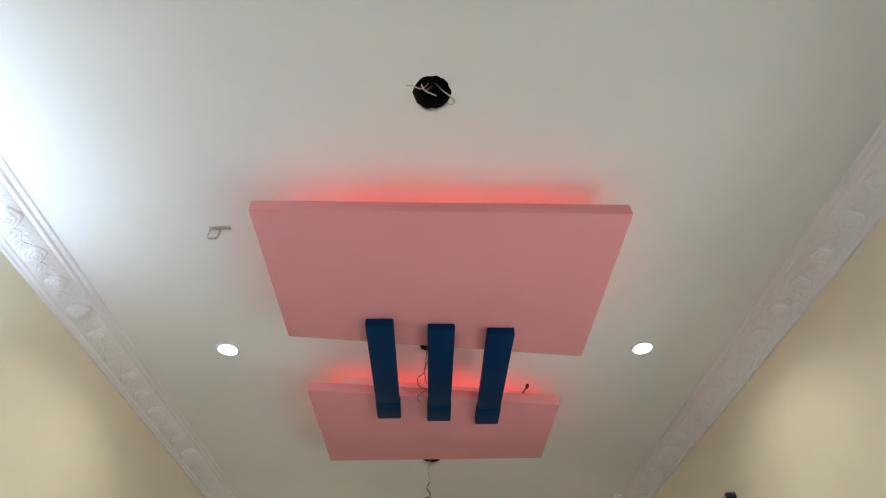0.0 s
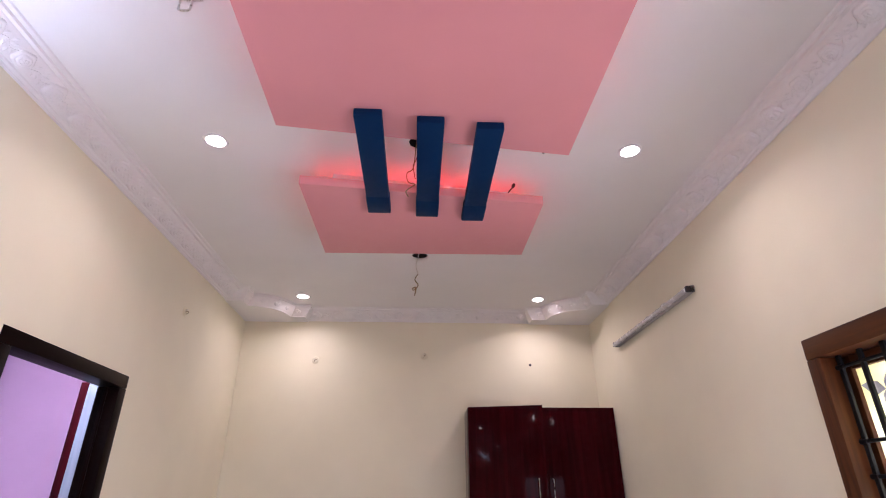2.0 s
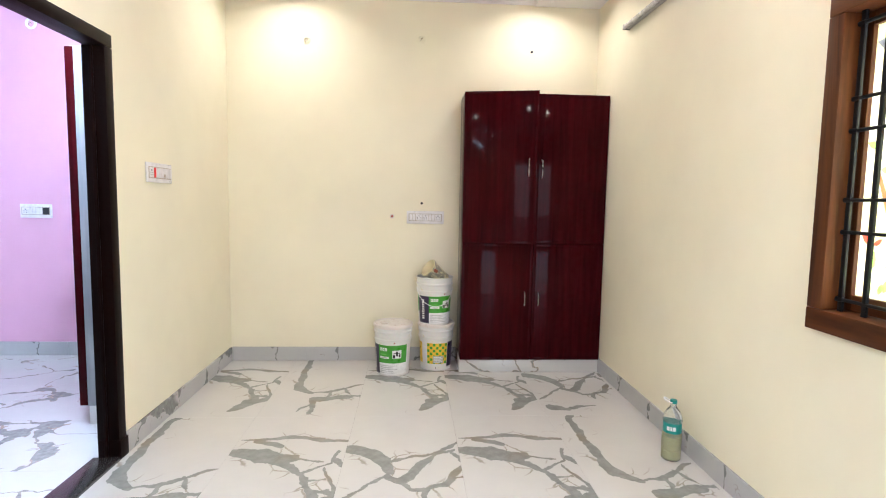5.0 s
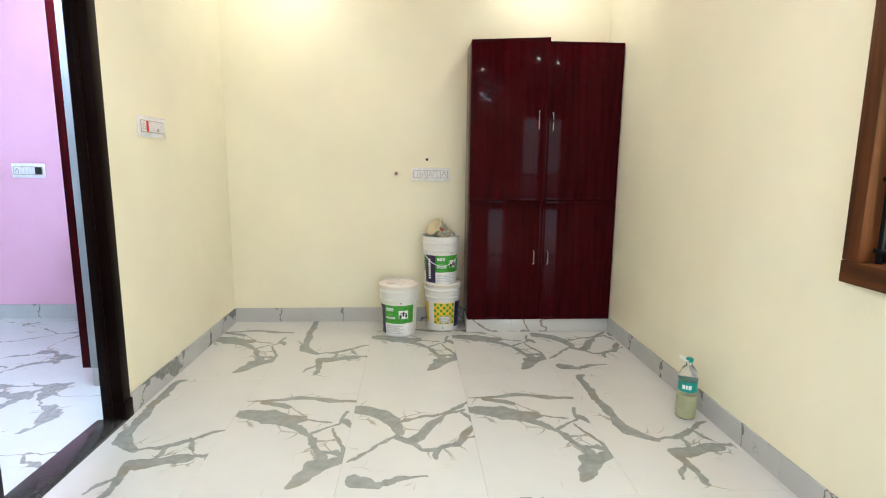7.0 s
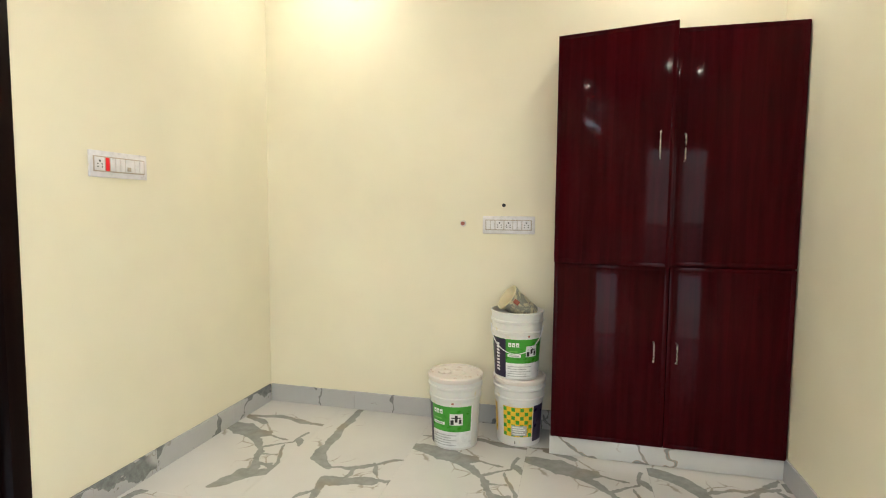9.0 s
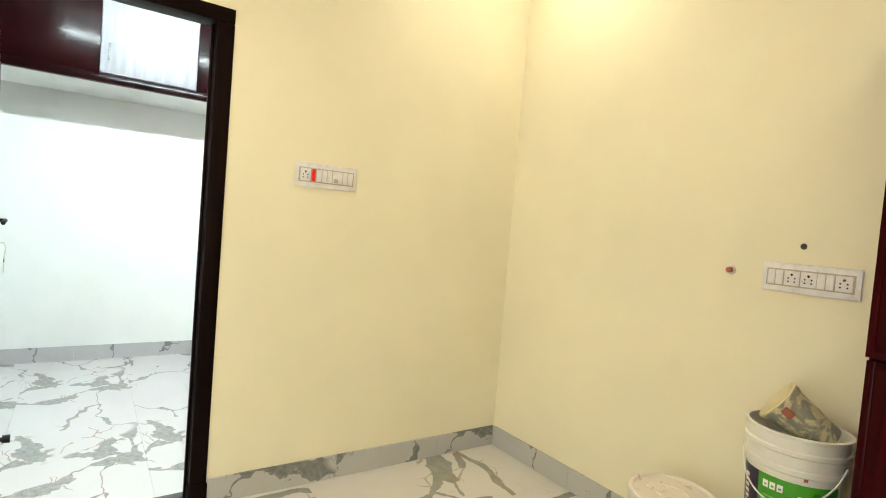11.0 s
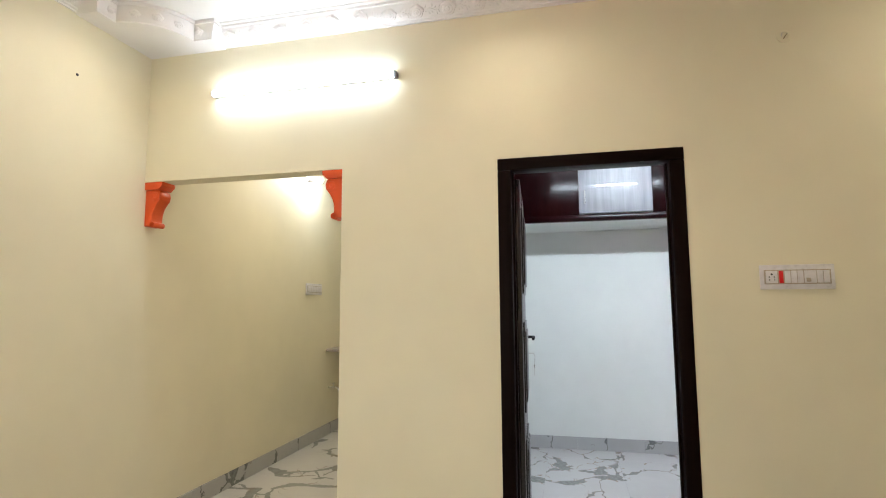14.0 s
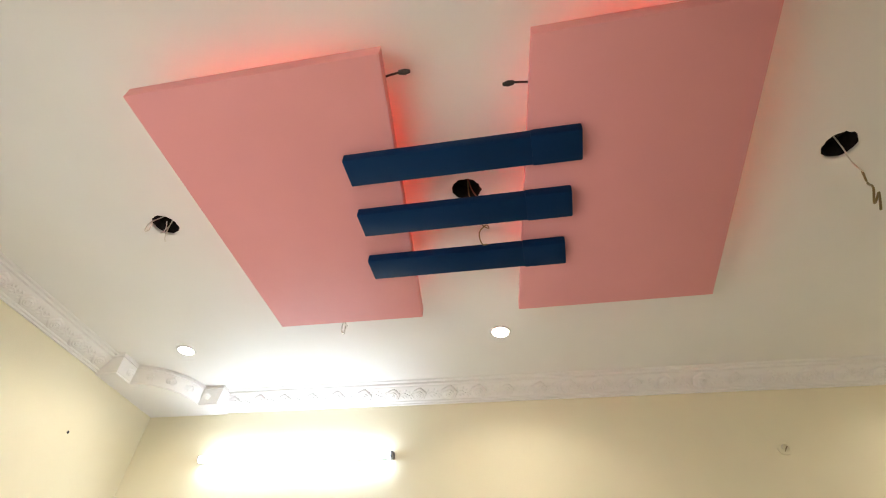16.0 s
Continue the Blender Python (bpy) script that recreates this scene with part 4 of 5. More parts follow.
part("bar", tube(B(), ((-0.025, 0, 0.0), (-0.025, 0.0, -0.055), (-0.02, 0, -0.075), (0.02, 0, -0.075), (0.026, 0, -0.055), (0.026, 0, -0.012), (0.04, 0, -0.006), (0.06, 0, -0.008)), 0.0055), M_STEEL, hook)
part("base", box(B(), -0.035, 0.07, -0.012, 0.012, -0.006, -0.0005, 0.002), M_STEEL, hook)
# loose connectors at the board edges
for x, y, s in ((0.259, 2.135, 1), (0.173, 2.480, -1)):
    c = thing("loose_wire", pose(x, y, 2.935), "short black wire end hanging beside the pink board", "wire", "loose wire ends")
    part("lead", tube(B(), ((0, -0.050 * s, 0), (0.006, -0.02 * s, -0.002), (0.012, 0.01 * s, -0.006)), 0.0035), M_BLACK, c)
    part("connector", lathe(B(), ((0, 0), (0.007, 0.002), (0.009, 0.02), (0.005, 0.035), (0, 0.036)), 12), M_BLACK, c, "", pose(0.012, 0.008 * s, -0.006, -95 * s, 0, 0))


def tube_light(m, length, lit, mat, label):
    """A batten along local y, wall at local x = 0, tube in front."""
    t = thing("tube_light", m, label, "tube light")
    h = length / 2
    part("batten", box(B(), 0.001, 0.026, -h, h, -0.014, 0.022, 0.003), M_ALU, t)
    part("tube", rod(B(), (0.043, -h + 0.018, -0.002), (0.043, h - 0.018, -0.002), 0.019 if lit else 0.0145, 20), mat, t, "glowing tube" if lit else "unlit opal tube")
    for s in (-1, 1):
        a, b = sorted((s * h, s * (h - 0.02)))
        part("end_cap", box(B(), 0.001, 0.050, a, b, -0.015, 0.018, 0.004), M_CAP if lit else M_BLACK, t, "grey end cap" if lit else "black end cap")
    return t


tube_light(pose(XL, 1.043, 2.630), 1.166, True, M_TUBE, "lit white tube light on the wall above the opening")
old = tube_light(pose(XR, 3.485, 2.575, 0, 0, 180), 1.18, False, M_OPAL, "unlit grey tube light batten on the wall")
part("clip", box(B(), 0.010, 0.030, 0.215, 0.275, 0.022, 0.034, 0.003), M_STEEL, old)
part("clip", box(B(), 0.012, 0.026, -0.02, 0.0, 0.022, 0.034, 0.002), M_STEEL, old)


# ---- switchboards and wall fittings ----
def switchboard(m, w, h, modules, label):
    """On a wall, facing local +y, centred on its origin; modules: s socket, w switch, r red neon switch, d dimmer, b blank."""
    t = thing("switchboard", m, label, "switchboard", "wall switchboards")
    part("plate", box(B(), -w / 2, w / 2, 0.0005, 0.011, -h / 2, h / 2, 0.004), M_PLATE, t)
    n = len(modules)
    iw, ih = w * 0.86, h * 0.50
    part("surround", box(B(), -iw / 2 - 0.005, iw / 2 + 0.005, 0.011, 0.0125, -ih / 2 - 0.005, ih / 2 + 0.005, 0.0007), M_PLATELINE, t)
    cw = iw / n
    for i, kind in enumerate(modules):
        x = iw / 2 - cw * (i + 1)
        g = 0.002
        if kind == "s":
            mod = part("socket", box(B(), x + g, x + cw - g, 0.0125, 0.0145, -ih / 2, ih / 2, 0.0008), M_PLATE, t)
            bm = B()
            cxm, k = x + cw / 2, min(cw, ih)
            # pin holes are not cut: black discs paint the shade inside them
            for hx, hz, r in ((0, 0.24, 0.09), (-0.2, 0.0, 0.06), (0.2, 0.0, 0.06), (-0.2, -0.24, 0.06), (0.2, -0.24, 0.06)):
                rod(bm, (cxm + hx * k, 0.0144, hz * k), (cxm + hx * k, 0.0150, hz * k), r * k, 10)
            part("pin_hole", bm, M_BLACK, mod)
        elif kind == "d":
            part("dimmer", box(B(), x + g, x + cw - g, 0.0125, 0.0155, -ih / 2, ih / 2, 0.001), M_PLATE, t)
            part("knob", box(B(), x + cw * 0.5, x + cw * 0.85, 0.0155, 0.021, -ih * 0.42, -ih * 0.1, 0.002), M_PLATELINE, t)
        elif kind == "b":
            part("blank", box(B(), x + g, x + cw - g, 0.0125, 0.0165, -ih / 2, ih / 2, 0.001), M_BLACK, t)
        else:
            half = cw / 2
            for q in range(2):
                lit = kind == "r" and q == 1
                part("rocker", box(B(), x + g + half * q + (0.003 if lit else 0), x + half * (q + 1) - (0.004 if lit else 0.0008), 0.0125, 0.0165, -ih / 2, ih / 2, 0.0014), M_REDGLOW if lit else M_PLATE, t, "glowing red rocker" if lit else "")
    return t


switchboard(pose(XL, 3.525, 1.477, 0, 0, -90), 0.303, 0.112, "srwdw", "white switchboard with a red neon switch on cream wall")
switchboard(pose(-0.162, YF, 1.208, 0, 0, 180), 0.306, 0.104, "wssws", "white switchboard with sockets beside the wardrobe")
switchboard(pose(-3.34, IY1, 1.207, 0, 0, 180), 0.25, 0.112, "swwb", "white switchboard on the pink bedroom wall")
switchboard(pose(-4.02, YN, 1.53, 0, 0, 0), 0.34, 0.115, "wwww", "white switchboard on the passage wall")


def wall_spot(m, r, mat, label, wire=False):
    t = thing("wall_fitting", m, label, "wall fitting")
    if wire:
        part("ring", lathe(B(), ((r * 0.55, 0.0005), (r, 0.0005), (r * 0.97, 0.006), (r * 0.6, 0.008), (r * 0.55, 0.0005)), 20), mat, t, "", pose(0, 0, 0, -90, 0, 0))
        part("wire", tube(B(), ((-0.006, 0, 0), (-0.01, 0.015, 0.005), (0.0, 0.024, -0.008), (0.006, 0.012, -0.018))  , 0.002), M_WIRE_Y, t)
        part("wire", tube(B(), ((0.008, 0, 0), (0.012, 0.014, 0.008), (0.006, 0.02, 0.012)), 0.002), M_WIRE_W, t)
    else:
        # no real hole: a black disc paints the shade inside a drilled one
        part("plug", lathe(B(), ((0, 0.003), (r * 0.8, 0.003), (r, 0.001), (r, 0.0004), (0, 0.0004)), 14), mat, t, "", pose(0, 0, 0, -90, 0, 0))
    return t


wall_spot(pose(0.686, YF, 2.565, 0, 0, 180), 0.011, M_BLACK, "small dark drilled hole in the wall")
wall_spot(pose(-0.192, YF, 1.324, 0, 0, 180), 0.011, M_BLACK, "small dark drilled hole above the switchboard")
wall_spot(pose(-1.247, YN, 2.60, 0, 0, 0), 0.008, M_BLACK, "small dark drilled hole in the wall")
wall_spot(pose(-0.213, YF, 2.638, 0, 0, 180), 0.032, M_CREAM, "round painted light point with bare wire ends", True)
wall_spot(pose(-1.121, YF, 2.595, 0, 0, 180), 0.030, M_CREAM, "round painted light point with bare wire ends", True)
wall_spot(pose(XL, 3.55, 2.625, 0, 0, -90), 0.032, M_CREAM, "round painted light point with bare wire ends", True)
wall_spot(pose(-3.312, IY1, 2.693, 0, 0, 180), 0.045, M_PLATE, "white round light point on the pink wall", True)
pin = thing("wall_plug", pose(-0.435, YF, 1.214, 0, 0, 180), "short reddish pipe stub in the wall", "pipe stub")
part("stub", lathe(B(), ((0, 0.0005), (0.011, 0.0005), (0.011, 0.022), (0.008, 0.026), (0, 0.026)), 14), M_WIRE_R, pin, "", pose(0, 0, 0, -90, 0, 0))
part("collar", lathe(B(), ((0.010, 0.0006), (0.019, 0.0006), (0.016, 0.005), (0.0112, 0.005)), 14), M_WIRE_W, pin, "", pose(0, 0, 0, -90, 0, 0))


# ---- wardrobe ----
def bar_handle(owner, x, z0, z1, y):
    bm = B()
    tube(bm, ((x, y, z0), (x, y - 0.022, z0 + 0.004), (x, y - 0.026, z0 + 0.02), (x, y - 0.026, z1 - 0.02), (x, y - 0.022, z1 - 0.004), (x, y, z1)), 0.0036)
    part("handle", bm, M_STEEL, owner, "slim chrome bar handle")


def wardrobe_door(owner, w, h, m, hx, hz0, hz1):
    """A flat door with a raised rim, hinged at local x = 0, face towards -y."""
    bm = B()
    box(bm, 0.0015, w - 0.0015, -0.018, 0.0, 0, h, 0.002)
    d = part("door", bm, M_MAROON, owner, "glossy maroon laminate door", m)
    for a, b, c, e, nm in ((0.0015, 0.022, 0.0, h, "edge_strip"), (w - 0.022, w - 0.0015, 0.0, h, "edge_strip"), (0.0225, w - 0.0225, 0.0, 0.02, "edge_strip"), (0.0225, w - 0.0225, h - 0.02, h, "edge_strip")):
        part(nm, box(B(), a, b, -0.0205, -0.0181, c, e, 0.001), M_MAROON, d)
    bar_handle(d, hx, hz0, hz1, -0.020)
    return d


WX0, WX1, WYF, WZB, WZT = 0.118, XR - 0.006, 4.385, 0.104, 2.167
wd = thing("wardrobe", pose(WX0, WYF, 0), "tall maroon laminate wardrobe with one upper door ajar", "wardrobe")
W = WX1 - WX0
D = YF - WYF - 0.002
for a, b in ((0, 0.018), (W - 0.018, W), (W / 2 - 0.009, W / 2 + 0.009)):
    part("side_panel", box(B(), a, b, 0.0, D, WZB, WZT, 0.001), M_MAROON, wd)
for z in (WZB, 1.018, 1.60, WZT - 0.018):
    for a in (0.0185, W / 2 + 0.0095):
        part("shelf", box(B(), a, a + W / 2 - 0.028, 0.002, D - 0.012, z, z + 0.018), M_MAROON, wd)
part("back_panel", box(B(), 0.0185, W - 0.0185, D - 0.010, D, WZB, WZT), M_MAROON, wd)
hd = W / 2
SE = 1.028
for a, b, z0, z1 in ((0, hd, WZB + 0.002, SE - 0.004), (hd, W, WZB + 0.002, SE - 0.004), (hd, W, SE + 0.004, WZT)):
    left = a == 0
    z = 0.545 - z0 if z0 < 0.5 else 1.538 - z0
    e = 0.100 if z0 < 0.5 else 0.131
    wardrobe_door(wd, hd, z1 - z0, pose(a, -0.002, z0), hd - 0.062 if left else 0.045, z, z + e)
wardrobe_door(wd, hd, WZT - SE - 0.004, pose(0, -0.002, SE + 0.004, 0, 0, -12.5), hd - 0.062, 1.538 - SE, 1.666 - SE)
plinth = thing("wardrobe_plinth", pose(WX0, WYF, 0), "white marble plinth under the wardrobe", "plinth")
part("slab", box(B(), -0.005, W, -0.004, D, 0.0, WZB - 0.0006, 0.002), M_MARBLE, plinth)


# ---- paint buckets ----
def wrap(r0, r1, z0, z1, a0, a1, lift, seg=10):
    """A label on the side of a tapered drum, from angle a0 to a1 (degrees)."""
    bm = B()
    rows = []
    for z, f in ((z0, 0), (z1, 1)):
        r = r0 + (r1 - r0) * f + lift
        rows.append([bm.verts.new((r * math.cos(radians(a0 + (a1 - a0) * i / seg)), r * math.sin(radians(a0 + (a1 - a0) * i / seg)), z)) for i in range(seg + 1)])
    for i in range(seg):
        bm.faces.new((rows[0][i], rows[0][i + 1], rows[1][i + 1], rows[1][i]))
    return bm


def radius_at(z):
    return 0.121 + 0.019 * z / 0.385


def stick(owner, z0, z1, a0, a1, lift, mat, label="", name="label"):
    """Print or paper on the drum, between two heights and two angles."""
    return part(name, wrap(radius_at(z0), radius_at(z1), z0, z1, a0, a1, lift, max(3, int((a1 - a0) / 5))), mat, owner, label)


def bucket(m, label, kind, lid, spin=0, wide=1.0, tall=0.945):
    t = thing("paint_bucket", m @ pose(0, 0, 0, 0, 0, spin) @ Matrix.Diagonal((wide, wide, tall, 1)), label, "paint bucket", "used paint buckets")
    prof = [(0, 0.004), (0.108, 0.004), (0.112, 0.0), (0.121, 0.002), (radius_at(0.265), 0.265), (radius_at(0.27) + 0.006, 0.270), (radius_at(0.28) + 0.007, 0.285), (radius_at(0.28) + 0.003, 0.290),
            (radius_at(0.33) + 0.003, 0.328), (radius_at(0.33) + 0.009, 0.334), (radius_at(0.34) + 0.009, 0.345), (radius_at(0.34) + 0.004, 0.350)]
    if lid:
        prof += [(radius_at(0.36) + 0.002, 0.368), (0, 0.368)]
    else:
        prof += [(radius_at(0.38) + 0.003, 0.384), (0.147, 0.387), (0.148, 0.394), (0.139, 0.396), (0.134, 0.36), (0.118, 0.012), (0, 0.012)]
    part("drum", lathe(B(), prof, 48), M_BUCKET, t)
    if lid:
        bm = lathe(B(), ((0.139, 0.3685), (0.147, 0.3685), (0.150, 0.374), (0.149, 0.392), (0.143, 0.398), (0.134, 0.398), (0.130, 0.390), (0.06, 0.391), (0.058, 0.394), (0.050, 0.394), (0.048, 0.391), (0, 0.391)), 48)
        part("lid", bm, M_LID, t, "paint-splashed white lid")
        part("spout_cap", lathe(B(), ((0.034, 0.3915), (0.040, 0.3915), (0.040, 0.398), (0.035, 0.399), (0.030, 0.395), (0, 0.395)), 24), M_LID, t, "", pose(-0.050, -0.03, 0))
    if kind == "green":
        stick(t, 0.014, 0.245, -178, -8, 0.0010, M_WHITELABEL, "white and green paper label")
        stick(t, 0.104, 0.244, -172, -12, 0.0016, M_GREENLABEL, "green label field")
        stick(t, 0.016, 0.243, -160, -113, 0.0022, M_PURPLELABEL, "dark violet label field")
        # bold product mark as three slanted white blocks
        for a0 in (-106, -97, -88):
            stick(t, 0.200, 0.224, a0, a0 + 7, 0.0024, M_WHITELABEL, "", "mark")
            stick(t, 0.207, 0.213, a0 + 2, a0 + 5, 0.0030, M_GREENLABEL, "", "mark")
        stick(t, 0.170, 0.176, -106, -84, 0.0024, M_LEAFLABEL, "", "text_bar")
        stick(t, 0.140, 0.156, -108, -76, 0.0024, M_WHITELABEL, "", "text_bar")
        stick(t, 0.144, 0.151, -104, -80, 0.0030, M_GREYLABEL, "", "text_bar")
        # small house picture
        stick(t, 0.142, 0.205, -64, -34, 0.0024, M_WHITELABEL, "white house picture", "picture")
        for a0, a1, za, zb in ((-62, -55, 0.145, 0.172), (-52, -46, 0.160, 0.198), (-43, -37, 0.150, 0.176), (-60, -38, 0.180, 0.186)):
            stick(t, za, zb, a0, a1, 0.0030, M_BLACK, "", "picture")
        for i in range(5):
            stick(t, 0.026 + 0.014 * i, 0.030 + 0.014 * i, -108, -48 - 13 * (i % 2), 0.0024, M_GREYLABEL, "", "text_bar")
        for i in range(9):
            stick(t, 0.050 + 0.019 * i, 0.062 + 0.019 * i, -141, -131, 0.0030, M_WHITELABEL, "", "text_bar")
        stick(t, 0.256, 0.268, -60, -55, 0.0012, M_WIRE_R, "", "splash")
    else:
        stick(t, 0.060, 0.238, -126, -52, 0.0010, M_YELLOWLABEL, "yellow and green patterned label")
        stick(t, 0.060, 0.238, -176, -150, 0.0010, M_YELLOWLABEL)
        stick(t, 0.030, 0.245, -50, -14, 0.0014, M_PURPLELABEL, "dark violet label field")
        for i in range(7):
            for j in range(7):
                if (i + j) % 2 == 0:
                    a = -125 + 10.5 * i
                    stick(t, 0.062 + 0.025 * j, 0.084 + 0.025 * j, a, a + 8.5, 0.0018, M_GREENLABEL, "", "leaf_motif")
        stick(t, 0.068, 0.128, -104, -66, 0.0026, M_GREYLABEL, "", "text_panel")
        for i in range(4):
            stick(t, 0.076 + 0.013 * i, 0.081 + 0.013 * i, -101, -70 - 5 * (i % 2), 0.0032, M_WHITELABEL, "", "text_bar")
        stick(t, 0.016, 0.034, -96, -94, 0.0012, M_BLACK, "", "drip")
    if not lid:
        pts = []
        for i in range(13):
            f = i / 12
            a = radians(-172 + 164 * f)
            drop = 0.150 * math.sin(3.14159 * f) ** 0.8
            rr = radius_at(0.318) + 0.010 - 0.012 * math.sin(3.14159 * f)
            pts.append((rr * math.cos(a), rr * math.sin(a), 0.310 - drop))
        part("bail_handle", tube(B(), pts, 0.0026), M_WHITELABEL, t, "white wire carrying handle")
    return t


M_LEAFLABEL = plain("light_green_label_print", (0.16, 0.45, 0.08), 0.3)
bucket(pose(-0.408, 4.405, 0), "white paint bucket with green label and splashed lid", "green", True, -26, 1.03, 1.0)
bucket(pose(-0.066, 4.535, 0), "white paint bucket with yellow patterned label", "yellow", True, 2)
bucket(pose(-0.084, 4.530, 0.370), "open white paint bucket standing on another bucket", "green", False, 2)
axis = Vector((-0.72, -0.36, 0.58)).normalized()
tin = thing("paint_tin", Matrix.Translation((-0.135, 4.490, 0.815)) @ axis.to_track_quat("Z", "Y").to_matrix().to_4x4(), "paint-smeared tin lying tilted in the open bucket", "paint tin")
part("can", lathe(B(), ((0, -0.175), (0.052, -0.175), (0.055, -0.170), (0.060, -0.10), (0.0615, -0.097), (0.066, -0.03), (0.074, -0.010), (0.077, 0.0), (0.072, 0.002), (0.062, -0.03), (0.050, -0.165), (0, -0.165)), 34), M_TIN, tin)
part("crust", lathe(B(), ((0, -0.105), (0.035, -0.10), (0.0535, -0.080), (0.0605, -0.03), (0.071, -0.002), (0.0755, 0.0025), (0.0765, 0.004), (0.069, 0.006), (0.058, -0.028), (0.045, -0.088), (0, -0.098)), 30), M_CREAMPAINT, tin, "dried cream paint inside the tin")
part("handle_lug", box(B(), 0.068, 0.084, -0.012, 0.012, -0.045, -0.012, 0.004), M_WIRE_R, tin)

# ---- bottle ----
bt = thing("water_bottle", pose(1.120, 2.96, 0), "clear plastic bottle half full of cloudy liquid by the wall", "bottle")
part("shell", lathe(B(), ((0, 0.008), (0.025, 0.003), (0.042, 0.0), (0.049, 0.008), (0.050, 0.05), (0.047, 0.055), (0.050, 0.062), (0.050, 0.135), (0.046, 0.145), (0.046, 0.205), (0.049, 0.215), (0.044, 0.24), (0.030, 0.268), (0.017, 0.283), (0.0155, 0.292), (0.0155, 0.302), (0, 0.302)), 30), M_CLEAR, bt)
part("liquid", lathe(B(), ((0, 0.011), (0.040, 0.004), (0.0465, 0.011), (0.0475, 0.05), (0.0445, 0.055), (0.0475, 0.062), (0.0475, 0.128), (0, 0.128)), 30), M_LIQUID, bt, "cloudy greenish liquid")
part("label", lathe(B(), ((0.0468, 0.150), (0.0473, 0.152), (0.0473, 0.202), (0.0468, 0.204)), 30), M_TEALLABEL, bt, "teal paper label with white bars")
bm = B()
for i, (a, b) in enumerate(((-150, -132), (-128, -118), (-114, -96))):
    absorb(bm, wrap(0.0479, 0.0479, 0.166, 0.188, a, b, 0.0002, 4))
part("lettering", bm, M_WHITELABEL, bt)
part("cap", lathe(B(), ((0, 0.3025), (0.018, 0.3025), (0.018, 0.318), (0.016, 0.321), (0, 0.321)), 22), M_TEALLABEL, bt, "teal screw cap")
part("carry_loop", tube(B(), ((0.0, 0.012, 0.300), (-0.02, 0.014, 0.316), (-0.045, 0.01, 0.330), (-0.052, 0.0, 0.326), (-0.04, -0.012, 0.318), (-0.015, -0.014, 0.308)), 0.0032), M_WHITELABEL, bt)


# ---- orange corbels ----
def corbel(m, label):
    """A console bracket: local x out from the jamb, y up from its foot, pulled through the wall along z."""
    t = thing("corbel", m, label, "corbel", "orange corbels")
    line = [(0, 0), (0.060, 0), (0.066, 0.010), (0.062, 0.022), (0.054, 0.028), (0.052, 0.045), (0.054, 0.075), (0.064, 0.110), (0.082, 0.140), (0.102, 0.165), (0.108, 0.190), (0.100, 0.215), (0.092, 0.226), (0, 0.226)]
    part("console", extrude(B(), line, Matrix.Translation((0, 0, 0.012)), WT - 0.024, 0.004), M_ORANGE, t)
    part("cap_slab", extrude(B(), [(0, 0.2265), (0.098, 0.2265), (0.112, 0.242), (0.124, 0.250), (0.124, 0.274), (0, 0.274)], Matrix.Translation((0, 0, 0.001)), WT - 0.002, 0.003), M_ORANGE, t)
    part("foot_roll", lathe(B(), ((0, 0), (0.016, 0), (0.018, 0.004), (0.018, WT - 0.028), (0.016, WT - 0.024), (0, WT - 0.024)), 16), M_ORANGE, t, "", pose(0.056, 0.012, 0.012))
    for z in (0.0118, WT - 0.0122):
        part("scroll", lathe(B(), ((0.010, -0.004), (0.024, -0.004), (0.027, 0.0), (0.024, 0.004), (0.010, 0.004), (0.008, 0.0), (0.010, -0.004)), 20), M_ORANGE, t, "", pose(0.073, 0.186, z))


corbel(Matrix(((0, 0, -1, XL), (1, 0, 0, YN), (0, 1, 0, OPEN_Z - 0.275), (0, 0, 0, 1))), "orange painted corbel at the corner of the opening")
corbel(Matrix(((0, 0, -1, XL), (-1, 0, 0, OPEN_Y), (0, 1, 0, OPEN_Z - 0.275), (0, 0, 0, 1))), "orange painted corbel at the jamb of the opening")

# ---- kitchen passage ----
ct = thing("kitchen_counter", pose(-4.33, YN, 0), "speckled granite shelf counter on a wall support", "counter")
part("slab", box(B(), -1.06, 0, 0.001, 0.50, 0.875, 0.905, 0.006), M_COUNTER, ct)
part("support", box(B(), -1.06, -0.45, 0.002, 0.46, 0.0, 0.8745, 0.002), M_CREAM, ct)
tap = thing("wall_tap", pose(-4.42, YN, 0.49), "small chrome tap on the passage wall", "tap")
bm = B()
rod(bm, (0, 0.0005, 0), (0, 0.07, 0), 0.011), rod(bm, (0, 0.055, 0.0), (0, 0.055, 0.035), 0.008)
tube(bm, ((0, 0.065, 0), (0, 0.10, -0.004), (0, 0.118, -0.03)), 0.009)
part("spout", bm, M_STEEL, tap)
part("knob", box(B(), -0.026, 0.026, 0.046, 0.064, 0.035, 0.047, 0.004), M_STEEL, tap)
bulb = thing("wall_bulb", pose(-3.83, YN + 0.0005, 2.615, -90, 0, 0), "lit white bulb in a holder on the passage wall", "wall lamp")
part("back_plate", lathe(B(), ((0, 0.0), (0.045, 0.0), (0.042, 0.012), (0.03, 0.020), (0, 0.022)), 24), M_PLATE, bulb)
part("holder", lathe(B(), ((0, 0.021), (0.018, 0.021), (0.020, 0.05), (0.018, 0.095), (0.016, 0.10), (0, 0.10)), 20), M_PLATE, bulb)
part("bulb", lathe(B(), ((0, 0.1005), (0.016, 0.1005), (0.027, 0.137), (0.026, 0.153), (0.016, 0.170), (0, 0.175)), 20), M_BULB, bulb, "glowing bulb")

